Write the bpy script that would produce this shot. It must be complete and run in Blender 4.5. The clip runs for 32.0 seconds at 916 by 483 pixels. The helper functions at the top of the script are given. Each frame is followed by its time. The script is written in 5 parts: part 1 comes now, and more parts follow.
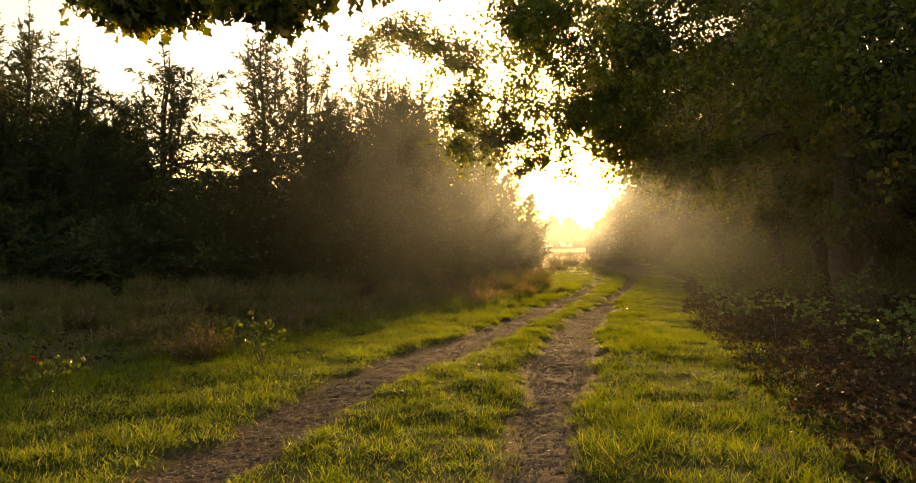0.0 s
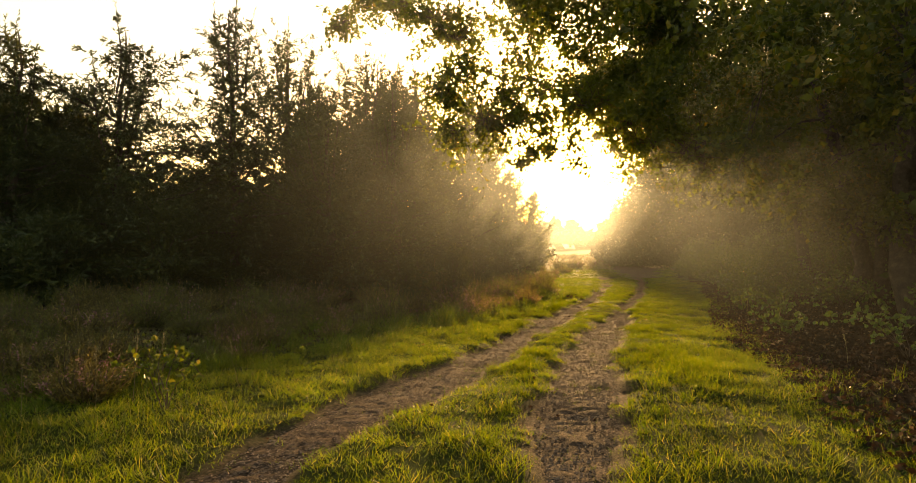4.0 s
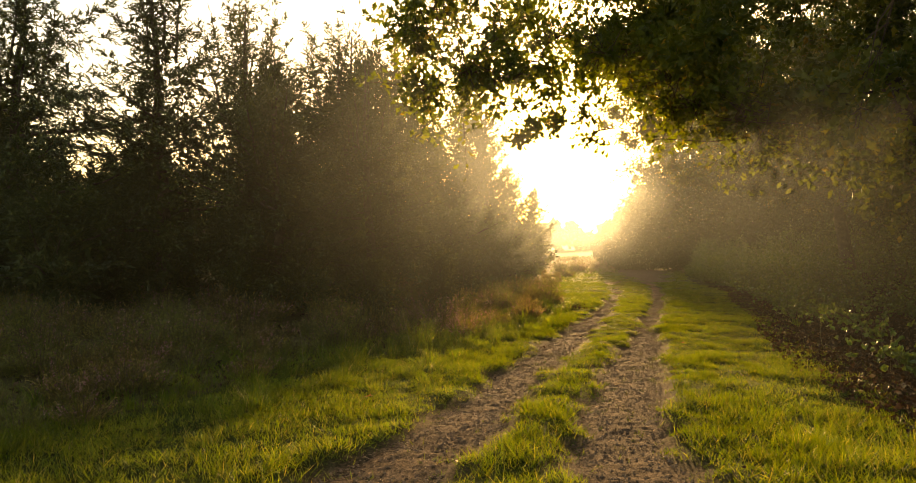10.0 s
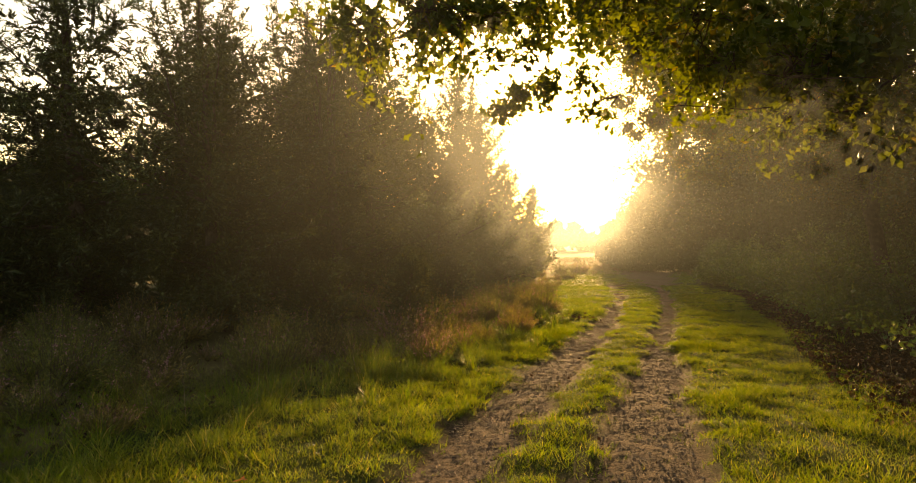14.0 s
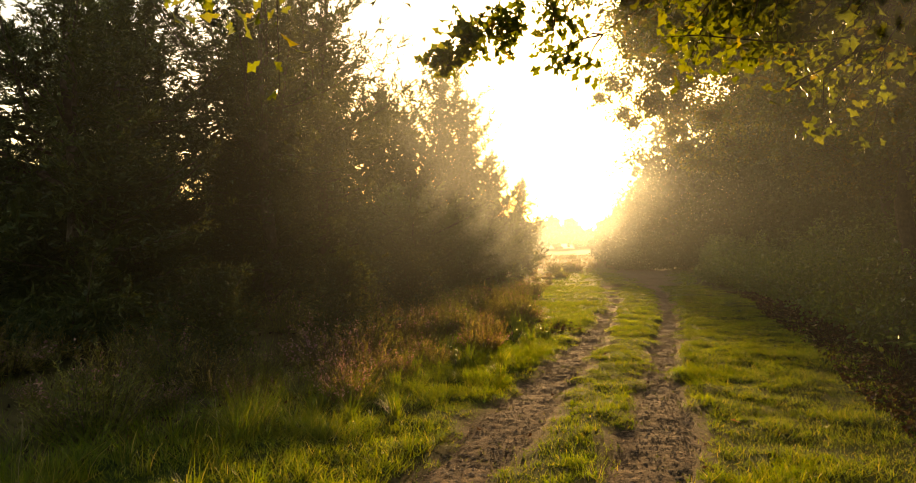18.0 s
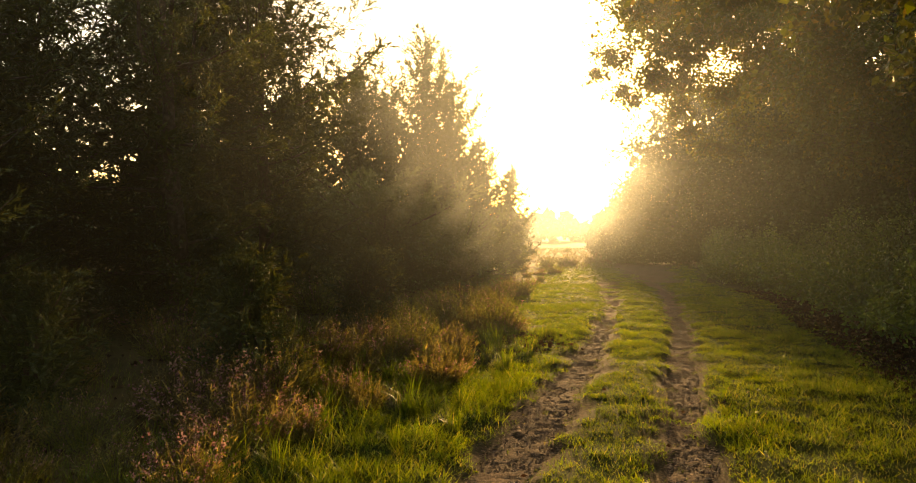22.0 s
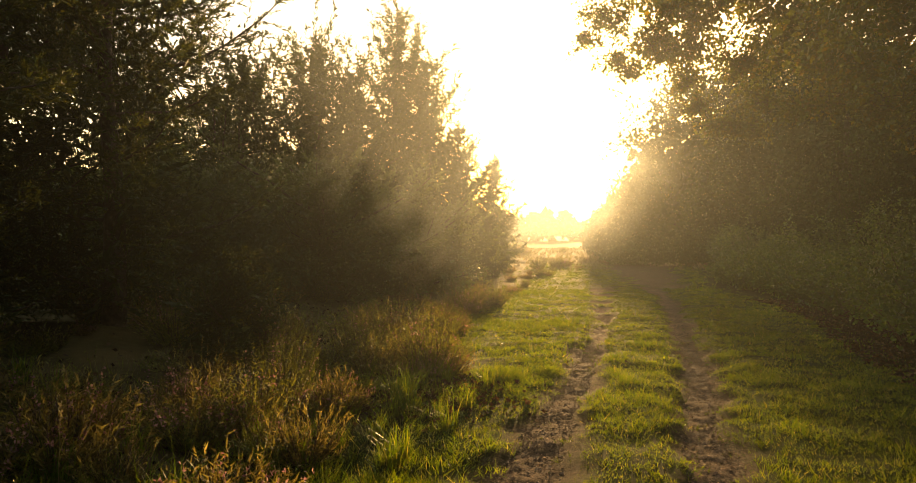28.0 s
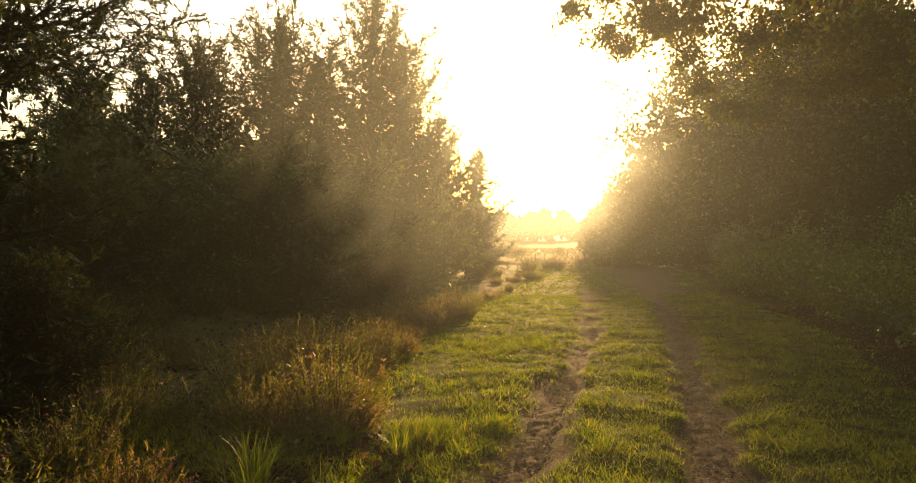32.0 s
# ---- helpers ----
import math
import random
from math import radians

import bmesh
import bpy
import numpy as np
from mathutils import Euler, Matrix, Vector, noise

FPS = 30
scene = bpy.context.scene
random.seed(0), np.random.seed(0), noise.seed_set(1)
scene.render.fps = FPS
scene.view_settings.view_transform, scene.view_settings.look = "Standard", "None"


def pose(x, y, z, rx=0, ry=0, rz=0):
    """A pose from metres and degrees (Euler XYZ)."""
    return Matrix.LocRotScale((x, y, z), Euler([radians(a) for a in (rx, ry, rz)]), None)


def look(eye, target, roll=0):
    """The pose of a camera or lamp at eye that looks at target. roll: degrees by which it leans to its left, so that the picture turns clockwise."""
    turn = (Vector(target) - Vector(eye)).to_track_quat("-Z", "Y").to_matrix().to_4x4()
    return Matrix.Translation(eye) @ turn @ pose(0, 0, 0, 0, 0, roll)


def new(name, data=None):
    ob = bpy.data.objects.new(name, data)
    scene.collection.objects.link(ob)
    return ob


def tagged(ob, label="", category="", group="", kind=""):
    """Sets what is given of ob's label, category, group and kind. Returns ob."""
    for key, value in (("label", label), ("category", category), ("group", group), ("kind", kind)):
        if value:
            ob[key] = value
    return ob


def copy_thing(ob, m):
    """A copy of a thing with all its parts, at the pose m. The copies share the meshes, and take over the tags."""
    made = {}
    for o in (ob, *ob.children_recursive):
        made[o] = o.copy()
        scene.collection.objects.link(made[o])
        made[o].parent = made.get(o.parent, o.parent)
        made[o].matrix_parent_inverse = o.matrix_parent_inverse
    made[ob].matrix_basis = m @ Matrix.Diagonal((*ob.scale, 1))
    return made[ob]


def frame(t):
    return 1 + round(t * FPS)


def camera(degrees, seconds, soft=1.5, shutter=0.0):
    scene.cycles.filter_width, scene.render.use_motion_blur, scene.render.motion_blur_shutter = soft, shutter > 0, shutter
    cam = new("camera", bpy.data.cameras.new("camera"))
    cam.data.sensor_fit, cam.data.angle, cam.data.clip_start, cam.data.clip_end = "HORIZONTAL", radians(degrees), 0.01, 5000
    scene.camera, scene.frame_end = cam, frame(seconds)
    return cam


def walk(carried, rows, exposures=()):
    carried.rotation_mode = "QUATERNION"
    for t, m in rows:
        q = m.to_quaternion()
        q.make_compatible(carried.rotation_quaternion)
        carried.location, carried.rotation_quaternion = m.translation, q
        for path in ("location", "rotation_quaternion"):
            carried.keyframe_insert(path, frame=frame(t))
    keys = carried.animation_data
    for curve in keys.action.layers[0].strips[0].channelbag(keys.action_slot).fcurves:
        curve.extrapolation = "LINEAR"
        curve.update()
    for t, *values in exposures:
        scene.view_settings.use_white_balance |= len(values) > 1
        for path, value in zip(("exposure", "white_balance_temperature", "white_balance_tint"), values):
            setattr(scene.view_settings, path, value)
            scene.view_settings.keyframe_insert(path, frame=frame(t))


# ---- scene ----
cam = camera(66.9, 32.0, soft=0.9)
METRES, EYE, TILT, LEAN, TURN = 18.0, 1.6, 0.0, 0.0, 0.0
ROWS = [
    (0.0, 0.0, 0.0, 0.0, 0.0, 0.0, 0.0),
    (0.5, -0.0005, 0.0125, -0.0011, 0.01, 0.11, 0.01),
    (1.0, 0.0005, 0.0267, -0.0016, 0.06, 0.15, 0.01),
    (1.5, 0.0019, 0.0409, -0.0009, 0.11, 0.14, 0.02),
    (2.0, 0.0024, 0.0551, -0.0015, 0.12, 0.19, 0.04),
    (2.5, 0.003, 0.0695, -0.0018, 0.11, 0.21, 0.04),
    (3.0, 0.0054, 0.0832, -0.002, 0.2, 0.2, 0.06),
    (3.5, 0.0083, 0.0981, -0.0018, 0.21, 0.19, 0.07),
    (5.5, 0.0137, 0.1571, -0.0015, 0.17, 0.24, 0.1),
    (6.0, 0.0151, 0.1723, -0.0017, 0.18, 0.24, 0.11),
    (6.5, 0.016, 0.1859, -0.0017, 0.15, 0.23, 0.12),
    (7.0, 0.0163, 0.2008, -0.0025, 0.12, 0.29, 0.13),
    (7.5, 0.0173, 0.2151, -0.0027, 0.09, 0.3, 0.13),
    (8.0, 0.0194, 0.2288, -0.0036, 0.1, 0.35, 0.13),
    (8.5, 0.0216, 0.2435, -0.0036, 0.13, 0.33, 0.14),
    (9.0, 0.0236, 0.2574, -0.0035, 0.13, 0.34, 0.15),
    (9.5, 0.0247, 0.272, -0.0034, 0.12, 0.34, 0.16),
    (10.0, 0.0263, 0.2861, -0.0034, 0.13, 0.35, 0.16),
    (10.5, 0.0283, 0.3002, -0.0033, 0.11, 0.34, 0.16),
    (11.0, 0.0312, 0.3154, -0.002, 0.17, 0.29, 0.16),
    (11.5, 0.0342, 0.3301, -0.0018, 0.21, 0.32, 0.15),
    (12.0, 0.037, 0.3462, -0.0019, 0.23, 0.35, 0.16),
    (12.5, 0.0406, 0.3613, -0.0027, 0.3, 0.39, 0.16),
    (13.0, 0.0447, 0.3762, -0.004, 0.32, 0.44, 0.19),
    (13.5, 0.0477, 0.3913, -0.0046, 0.33, 0.45, 0.2),
    (14.0, 0.0503, 0.4062, -0.0044, 0.33, 0.44, 0.21),
    (14.5, 0.053, 0.4218, -0.0048, 0.39, 0.44, 0.18),
    (16.5, 0.0696, 0.4853, -0.0049, 0.18, 0.32, 0.27),
    (17.0, 0.074, 0.5016, -0.0047, 0.12, 0.28, 0.28),
    (17.5, 0.0793, 0.5176, -0.0047, 0.14, 0.25, 0.27),
    (18.0, 0.0847, 0.5339, -0.0042, 0.13, 0.2, 0.28),
    (18.5, 0.0888, 0.5503, -0.0038, 0.03, 0.08, 0.31),
    (19.0, 0.0919, 0.5674, -0.0028, -0.15, -0.22, 0.38),
    (19.5, 0.0954, 0.5835, -0.0023, -0.17, -0.35, 0.39),
    (20.0, 0.0989, 0.6, -0.0022, -0.17, -0.38, 0.39),
    (20.5, 0.102, 0.6164, -0.0028, -0.18, -0.38, 0.39),
    (21.0, 0.1038, 0.6333, -0.0032, -0.19, -0.38, 0.38),
    (21.5, 0.1063, 0.6495, -0.0028, -0.21, -0.39, 0.33),
    (22.0, 0.1107, 0.6658, -0.0031, -0.2, -0.38, 0.35),
    (22.5, 0.1148, 0.6822, -0.0027, -0.22, -0.4, 0.34),
    (23.0, 0.1182, 0.6976, -0.0032, -0.22, -0.39, 0.32),
    (23.5, 0.1217, 0.7134, -0.0036, -0.22, -0.39, 0.34),
    (24.0, 0.1263, 0.7282, -0.0043, -0.23, -0.4, 0.31),
    (24.5, 0.1316, 0.7441, -0.0047, -0.23, -0.4, 0.33),
    (25.0, 0.1358, 0.7601, -0.0039, -0.23, -0.4, 0.33),
    (25.5, 0.1394, 0.7768, -0.0042, -0.24, -0.4, 0.32),
    (27.5, 0.1595, 0.8403, -0.0057, -0.22, -0.39, 0.43),
    (28.0, 0.1631, 0.8564, -0.0058, -0.21, -0.39, 0.42),
    (28.5, 0.1672, 0.8711, -0.0064, -0.23, -0.4, 0.4),
    (29.0, 0.1725, 0.8863, -0.006, -0.22, -0.4, 0.4),
    (29.5, 0.1777, 0.9014, -0.0057, -0.23, -0.39, 0.41),
    (30.0, 0.1817, 0.9166, -0.0067, -0.24, -0.39, 0.44),
    (30.5, 0.1863, 0.9311, -0.0067, -0.23, -0.4, 0.43),
    (31.0, 0.1915, 0.9459, -0.0066, -0.24, -0.39, 0.42),
    (31.5, 0.1967, 0.9606, -0.006, -0.25, -0.39, 0.43),
    (32.0, 0.2008, 0.9749, -0.0065, -0.25, -0.39, 0.44),
]
EXPOSURES = [(0.0, 1.54, 9000, 19), (6.0, 1.72, 8800, 19), (20.0, 1.74, 8800, 19), (32.0, 1.58, 8500, 18)]
walk(cam, [(t, pose(0, 0, EYE, TILT, LEAN, TURN) @ pose(METRES * x, METRES * y, METRES * z, 90 + pitch, roll, yaw)) for t, x, y, z, yaw, pitch, roll in ROWS], exposures=EXPOSURES)

# ---- world, sun, mist ----
SUN_AZ, SUN_EL = 10.9, 6.4          # degrees right of +y, degrees above the horizon
world = bpy.data.worlds.new("sky")
scene.world = world
world.use_nodes = True
wn = world.node_tree
sky = wn.nodes.new("ShaderNodeTexSky")
sky.sky_type = "NISHITA"
sky.sun_disc = False
sky.sun_elevation, sky.sun_rotation = radians(SUN_EL), radians(SUN_AZ)
sky.air_density, sky.dust_density, sky.ozone_density = 1.2, 2.2, 1.0
wn.links.new(sky.outputs[0], wn.nodes["Background"].inputs[0])
wn.nodes["Background"].inputs[1].default_value = 0.15
sun_data = bpy.data.lights.new("sun", "SUN")
sun_data.energy, sun_data.angle, sun_data.color = 4.6, radians(3.0), (1.0, 0.69, 0.34)
sun = new("sun", sun_data)
SUN_DIR = Vector((math.sin(radians(SUN_AZ)) * math.cos(radians(SUN_EL)), math.cos(radians(SUN_AZ)) * math.cos(radians(SUN_EL)), math.sin(radians(SUN_EL))))
sun.matrix_world = look(SUN_DIR * 100, (0, 0, 0))


# ---- materials ----
def nodes_of(name):
    m = bpy.data.materials.new(name)
    m.use_nodes = True
    nt = m.node_tree
    nt.nodes.clear()
    return m, nt, nt.nodes.new("ShaderNodeOutputMaterial")


def ramp(nt, fac, stops):
    r = nt.nodes.new("ShaderNodeValToRGB")
    r.color_ramp.elements[0].position, r.color_ramp.elements[0].color = stops[0][0], (*stops[0][1], 1)
    r.color_ramp.elements[1].position, r.color_ramp.elements[1].color = stops[-1][0], (*stops[-1][1], 1)
    for p, c in stops[1:-1]:
        r.color_ramp.elements.new(p).color = (*c, 1)
    nt.links.new(fac, r.inputs[0])
    return r.outputs[0]


def tex(nt, scale, detail=4.0, rough=0.6):
    c = nt.nodes.new("ShaderNodeTexCoord")
    n = nt.nodes.new("ShaderNodeTexNoise")
    n.inputs["Scale"].default_value, n.inputs["Detail"].default_value, n.inputs["Roughness"].default_value = scale, detail, rough
    nt.links.new(c.outputs["Object"], n.inputs["Vector"])
    return n.outputs[0]


def mixc(nt, fac, a, b, mode="MIX"):
    m = nt.nodes.new("ShaderNodeMix")
    m.data_type, m.blend_type = "RGBA", mode
    for sock, v in ((m.inputs[0], fac), (m.inputs[6], a), (m.inputs[7], b)):
        if isinstance(v, (int, float)):
            sock.default_value = v
        elif isinstance(v, tuple):
            sock.default_value = (*v, 1)
        else:
            nt.links.new(v, sock)
    return m.outputs[2]


def leaf_material(name, stops, through_amount=0.45, through_tint=(1.5, 1.4, 0.5), gloss=0.35, rough=0.45, patch=0.9):
    """Thin foliage: colour varies per leaf and in patches; part of the light passes through it."""
    m, nt, out = nodes_of(name)
    geo = nt.nodes.new("ShaderNodeNewGeometry")
    base = ramp(nt, geo.outputs["Random Per Island"], stops)
    base = mixc(nt, 0.5, base, ramp(nt, tex(nt, patch, 3.0), [(0.35, (0.55, 0.55, 0.5)), (0.65, (1.3, 1.3, 1.2))]), "MULTIPLY")
    bs = nt.nodes.new("ShaderNodeBsdfPrincipled")
    bs.inputs["Roughness"].default_value = rough
    bs.inputs["Specular IOR Level"].default_value = gloss
    nt.links.new(base, bs.inputs["Base Color"])
    tr = nt.nodes.new("ShaderNodeBsdfTranslucent")
    nt.links.new(mixc(nt, 1.0, base, through_tint, "MULTIPLY"), tr.inputs[0])
    mx = nt.nodes.new("ShaderNodeMixShader")
    mx.inputs[0].default_value = through_amount
    nt.links.new(bs.outputs[0], mx.inputs[1])
    nt.links.new(tr.outputs[0], mx.inputs[2])
    nt.links.new(mx.outputs[0], out.inputs[0])
    return m


def solid_material(name, stops, scale, rough=0.9, bump=0.4, bump_scale=None, distance=0.02):
    m, nt, out = nodes_of(name)
    bs = nt.nodes.new("ShaderNodeBsdfPrincipled")
    bs.inputs["Roughness"].default_value = rough
    bs.inputs["Specular IOR Level"].default_value = 0.25
    nt.links.new(ramp(nt, tex(nt, scale, 6.0), stops), bs.inputs["Base Color"])
    b = nt.nodes.new("ShaderNodeBump")
    b.inputs["Strength"].default_value, b.inputs["Distance"].default_value = bump, distance
    nt.links.new(tex(nt, bump_scale or scale * 3, 6.0), b.inputs["Height"])
    nt.links.new(b.outputs[0], bs.inputs["Normal"])
    nt.links.new(bs.outputs[0], out.inputs[0])
    return m


def ground_material():
    """Sandy soil in the wheel tracks, mossy turf soil between them with the shade among the blades put into its colour,
    brown leaf mould under the oaks, dark heath soil, by the ground's own masks.
    """
    m, nt, out = nodes_of("ground_soil")

    def mask(key):
        a = nt.nodes.new("ShaderNodeAttribute")
        a.attribute_name = key
        return a.outputs["Fac"]
    fine, mid, coarse = tex(nt, 40.0, 8.0, 0.75), tex(nt, 7.0, 5.0), tex(nt, 0.7, 3.0)
    soil = mixc(nt, 0.5, ramp(nt, fine, [(0.41, (0.011, 0.007, 0.0045)), (0.5, (0.056, 0.036, 0.024)), (0.59, (0.21, 0.134, 0.088))]),
                ramp(nt, tex(nt, 17.0, 6.0, 0.7), [(0.42, (0.011, 0.007, 0.0045)), (0.52, (0.052, 0.034, 0.023)), (0.62, (0.13, 0.086, 0.056))]))
    soil = mixc(nt, 0.2, soil, ramp(nt, tex(nt, 2.2, 4.0), [(0.35, (0.05, 0.035, 0.021)), (0.65, (0.112, 0.074, 0.047))]))
    # turf colour darkened so the gaps between blades read as shaded
    turf = ramp(nt, mid, [(0.3, (0.014, 0.022, 0.004)), (0.6, (0.028, 0.042, 0.007)), (0.8, (0.04, 0.042, 0.011))])
    mould = mixc(nt, 0.5, ramp(nt, fine, [(0.3, (0.02, 0.012, 0.007)), (0.7, (0.06, 0.036, 0.02))]), ramp(nt, mid, [(0.3, (0.018, 0.012, 0.007)), (0.7, (0.05, 0.032, 0.017))]))
    heath = mixc(nt, 0.5, ramp(nt, mid, [(0.3, (0.03, 0.026, 0.012)), (0.7, (0.085, 0.07, 0.03))]), ramp(nt, coarse, [(0.3, (0.05, 0.048, 0.016)), (0.7, (0.15, 0.11, 0.045))]))
    c = mixc(nt, mask("heath"), turf, heath)
    c = mixc(nt, mask("mould"), c, mould)
    c = mixc(nt, mask("soil"), c, soil)
    bs = nt.nodes.new("ShaderNodeBsdfPrincipled")
    bs.inputs["Roughness"].default_value = 1.0
    bs.inputs["Specular IOR Level"].default_value = 0.04
    nt.links.new(c, bs.inputs["Base Color"])
    b = nt.nodes.new("ShaderNodeBump")
    b.inputs["Strength"].default_value, b.inputs["Distance"].default_value = 0.9, 0.016
    nt.links.new(mixc(nt, 0.5, fine, tex(nt, 22.0, 8.0, 0.75)), b.inputs["Height"])
    nt.links.new(b.outputs[0], bs.inputs["Normal"])
    nt.links.new(bs.outputs[0], out.inputs[0])
    return m


def mist_glare_material(amount, spread, even, clear, lighter, right, rise):
    """Thin ground mist, also standing in for lens glare: most light passes straight, a little is scattered forwards,
    less evenly; it thins out upwards and towards x = 0.
    """
    m, nt, out = nodes_of("mist")
    tp = nt.nodes.new("ShaderNodeBsdfTransparent")
    rf = nt.nodes.new("ShaderNodeBsdfRefraction")
    rf.inputs["Roughness"].default_value, rf.inputs["IOR"].default_value = spread, 1.6
    tl = nt.nodes.new("ShaderNodeBsdfTranslucent")
    rf.inputs[0].default_value = (0.84, 0.95, 1.0, 1)
    tl.inputs[0].default_value = (0.9, 0.95, 0.95, 1)
    both = nt.nodes.new("ShaderNodeMixShader")
    both.inputs[0].default_value = even
    nt.links.new(rf.outputs[0], both.inputs[1])
    nt.links.new(tl.outputs[0], both.inputs[2])
    c = nt.nodes.new("ShaderNodeTexCoord")
    sep = nt.nodes.new("ShaderNodeSeparateXYZ")
    nt.links.new(c.outputs["Object"], sep.inputs[0])

    def thin(sock, a, b, va, vb):
        mr = nt.nodes.new("ShaderNodeMapRange")
        mr.interpolation_type = "SMOOTHSTEP"
        for key, v in (("From Min", a), ("From Max", b), ("To Min", va), ("To Max", vb)):
            mr.inputs[key].default_value = v
        nt.links.new(sock, mr.inputs["Value"])
        return mr.outputs[0]

    def times(p, q):
        k = nt.nodes.new("ShaderNodeMath")
        k.operation = "MULTIPLY"
        nt.links.new(p, k.inputs[0])
        nt.links.new(q, k.inputs[1])
        return k.outputs[0]
    fac = times(thin(sep.outputs["Z"], 0.0, 26.0, amount, 0.0), ramp(nt, tex(nt, 0.12, 3.0), [(0.3, (0.7, 0.7, 0.7)), (0.7, (1.15, 1.15, 1.15))]))
    fac = times(fac, thin(sep.outputs["Z"], 0.0, rise, 0.0, 1.0))
    if lighter:
        fac = times(fac, thin(sep.outputs["X"], -4.5, 0.8, lighter, 1.0))
        fac = times(fac, thin(sep.outputs["X"], 0.8, 2.5, 1.0, 1.05))
        fac = times(fac, thin(sep.outputs["X"], 4.0, 8.5, 1.0, 0.6))
    if right:
        fac = times(fac, thin(sep.outputs["X"], right, right + 4.5, 1.0, 0.2))
    if clear:
        away = nt.nodes.new("ShaderNodeMath")
        away.operation = "ABSOLUTE"
        nt.links.new(sep.outputs["X"], away.inputs[0])
        fac = times(fac, thin(away.outputs[0], clear, clear + 0.9, 0.0, 1.0))
    mx = nt.nodes.new("ShaderNodeMixShader")
    nt.links.new(fac, mx.inputs[0])
    nt.links.new(tp.outputs[0], mx.inputs[1])
    nt.links.new(both.outputs[0], mx.inputs[2])
    nt.links.new(mx.outputs[0], out.inputs[0])
    return m


GROUND = ground_material()
GRASS = leaf_material("grass_blade", [(0.0, (0.044, 0.082, 0.013)), (0.5, (0.076, 0.116, 0.018)), (0.9, (0.12, 0.142, 0.03)), (1.0, (0.24, 0.21, 0.11))], 0.6, (1.85, 1.72, 0.45), 0.22, 0.48, 1.6)
DRY_GRASS = leaf_material("dry_grass", [(0.0, (0.13, 0.115, 0.055)), (0.6, (0.2, 0.165, 0.085)), (1.0, (0.27, 0.22, 0.13))], 0.3, (1.2, 1.15, 0.8), 0.3)
JUNIPER_LOW = leaf_material("low_juniper_needles", [(0.0, (0.07, 0.1, 0.03)), (0.6, (0.095, 0.125, 0.04)), (1.0, (0.12, 0.14, 0.05))], 0.25, (1.4, 1.3, 0.6), 0.3, 0.5, 1.4)
JUNIPER = leaf_material("juniper_needles", [(0.0, (0.032, 0.048, 0.018)), (0.6, (0.05, 0.07, 0.025)), (1.0, (0.08, 0.095, 0.034))], 0.3, (1.8, 1.45, 0.5), 0.25, 0.55, 1.4)
WOOD_LEAF = leaf_material("woodland_leaf", [(0.0, (0.045, 0.065, 0.018)), (0.7, (0.062, 0.084, 0.022)), (1.0, (0.085, 0.1, 0.028))], 0.03, (1.5, 1.4, 0.5), 0.08, 0.65, 0.5)
OAK_LEAF = leaf_material("oak_leaf", [(0.0, (0.055, 0.08, 0.016)), (0.6, (0.08, 0.11, 0.022)), (0.95, (0.1, 0.12, 0.026)), (1.0, (0.2, 0.15, 0.03))], 0.55, (1.7, 1.5, 0.45), 0.3, 0.45)
# lit version of the oak leaf: colour and translucence raised to look sunlit
SUNLIT_LEAF = leaf_material("sunlit_oak_leaf", [(0.0, (0.05, 0.075, 0.013)), (0.6, (0.095, 0.12, 0.02)), (1.0, (0.17, 0.15, 0.035))], 0.58, (1.7, 1.5, 0.4), 0.4, 0.4)
AUTUMN_LEAF = leaf_material("turning_oak_leaf", [(0.0, (0.08, 0.108, 0.02)), (0.7, (0.125, 0.14, 0.027)), (1.0, (0.22, 0.16, 0.035))], 0.32, (1.6, 1.45, 0.45), 0.4, 0.42)
SHRUB_LEAF = leaf_material("shrub_leaf", [(0.0, (0.055, 0.095, 0.022)), (0.7, (0.09, 0.14, 0.034)), (1.0, (0.13, 0.17, 0.05))], 0.4, (1.5, 1.4, 0.5), 0.5, 0.36)
BRAMBLE_LEAF = leaf_material("bramble_leaf", [(0.0, (0.06, 0.09, 0.015)), (0.7, (0.10, 0.125, 0.02)), (1.0, (0.18, 0.14, 0.03))], 0.5, (1.5, 1.45, 0.45), 0.5, 0.4)
HEATHER = leaf_material("heather_shoot", [(0.0, (0.09, 0.078, 0.03)), (0.7, (0.15, 0.125, 0.05)), (1.0, (0.26, 0.21, 0.095))], 0.55, (1.3, 1.2, 0.6), 0.3, 0.6, 2.0)
HEATHER_GREEN = leaf_material("green_heather_shoot", [(0.0, (0.08, 0.09, 0.026)), (0.7, (0.13, 0.14, 0.04)), (1.0, (0.21, 0.19, 0.065))], 0.42, (1.4, 1.3, 0.5), 0.3, 0.6)
HEATHER_BLOOM = leaf_material("heather_bloom", [(0.0, (0.20, 0.10, 0.11)), (0.6, (0.30, 0.17, 0.17)), (1.0, (0.38, 0.26, 0.22))], 0.4, (1.2, 1.0, 0.9), 0.2, 0.7)
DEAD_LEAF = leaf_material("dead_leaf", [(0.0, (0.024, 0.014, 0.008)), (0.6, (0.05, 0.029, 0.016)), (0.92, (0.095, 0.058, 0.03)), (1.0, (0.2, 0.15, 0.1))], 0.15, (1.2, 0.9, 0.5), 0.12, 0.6)
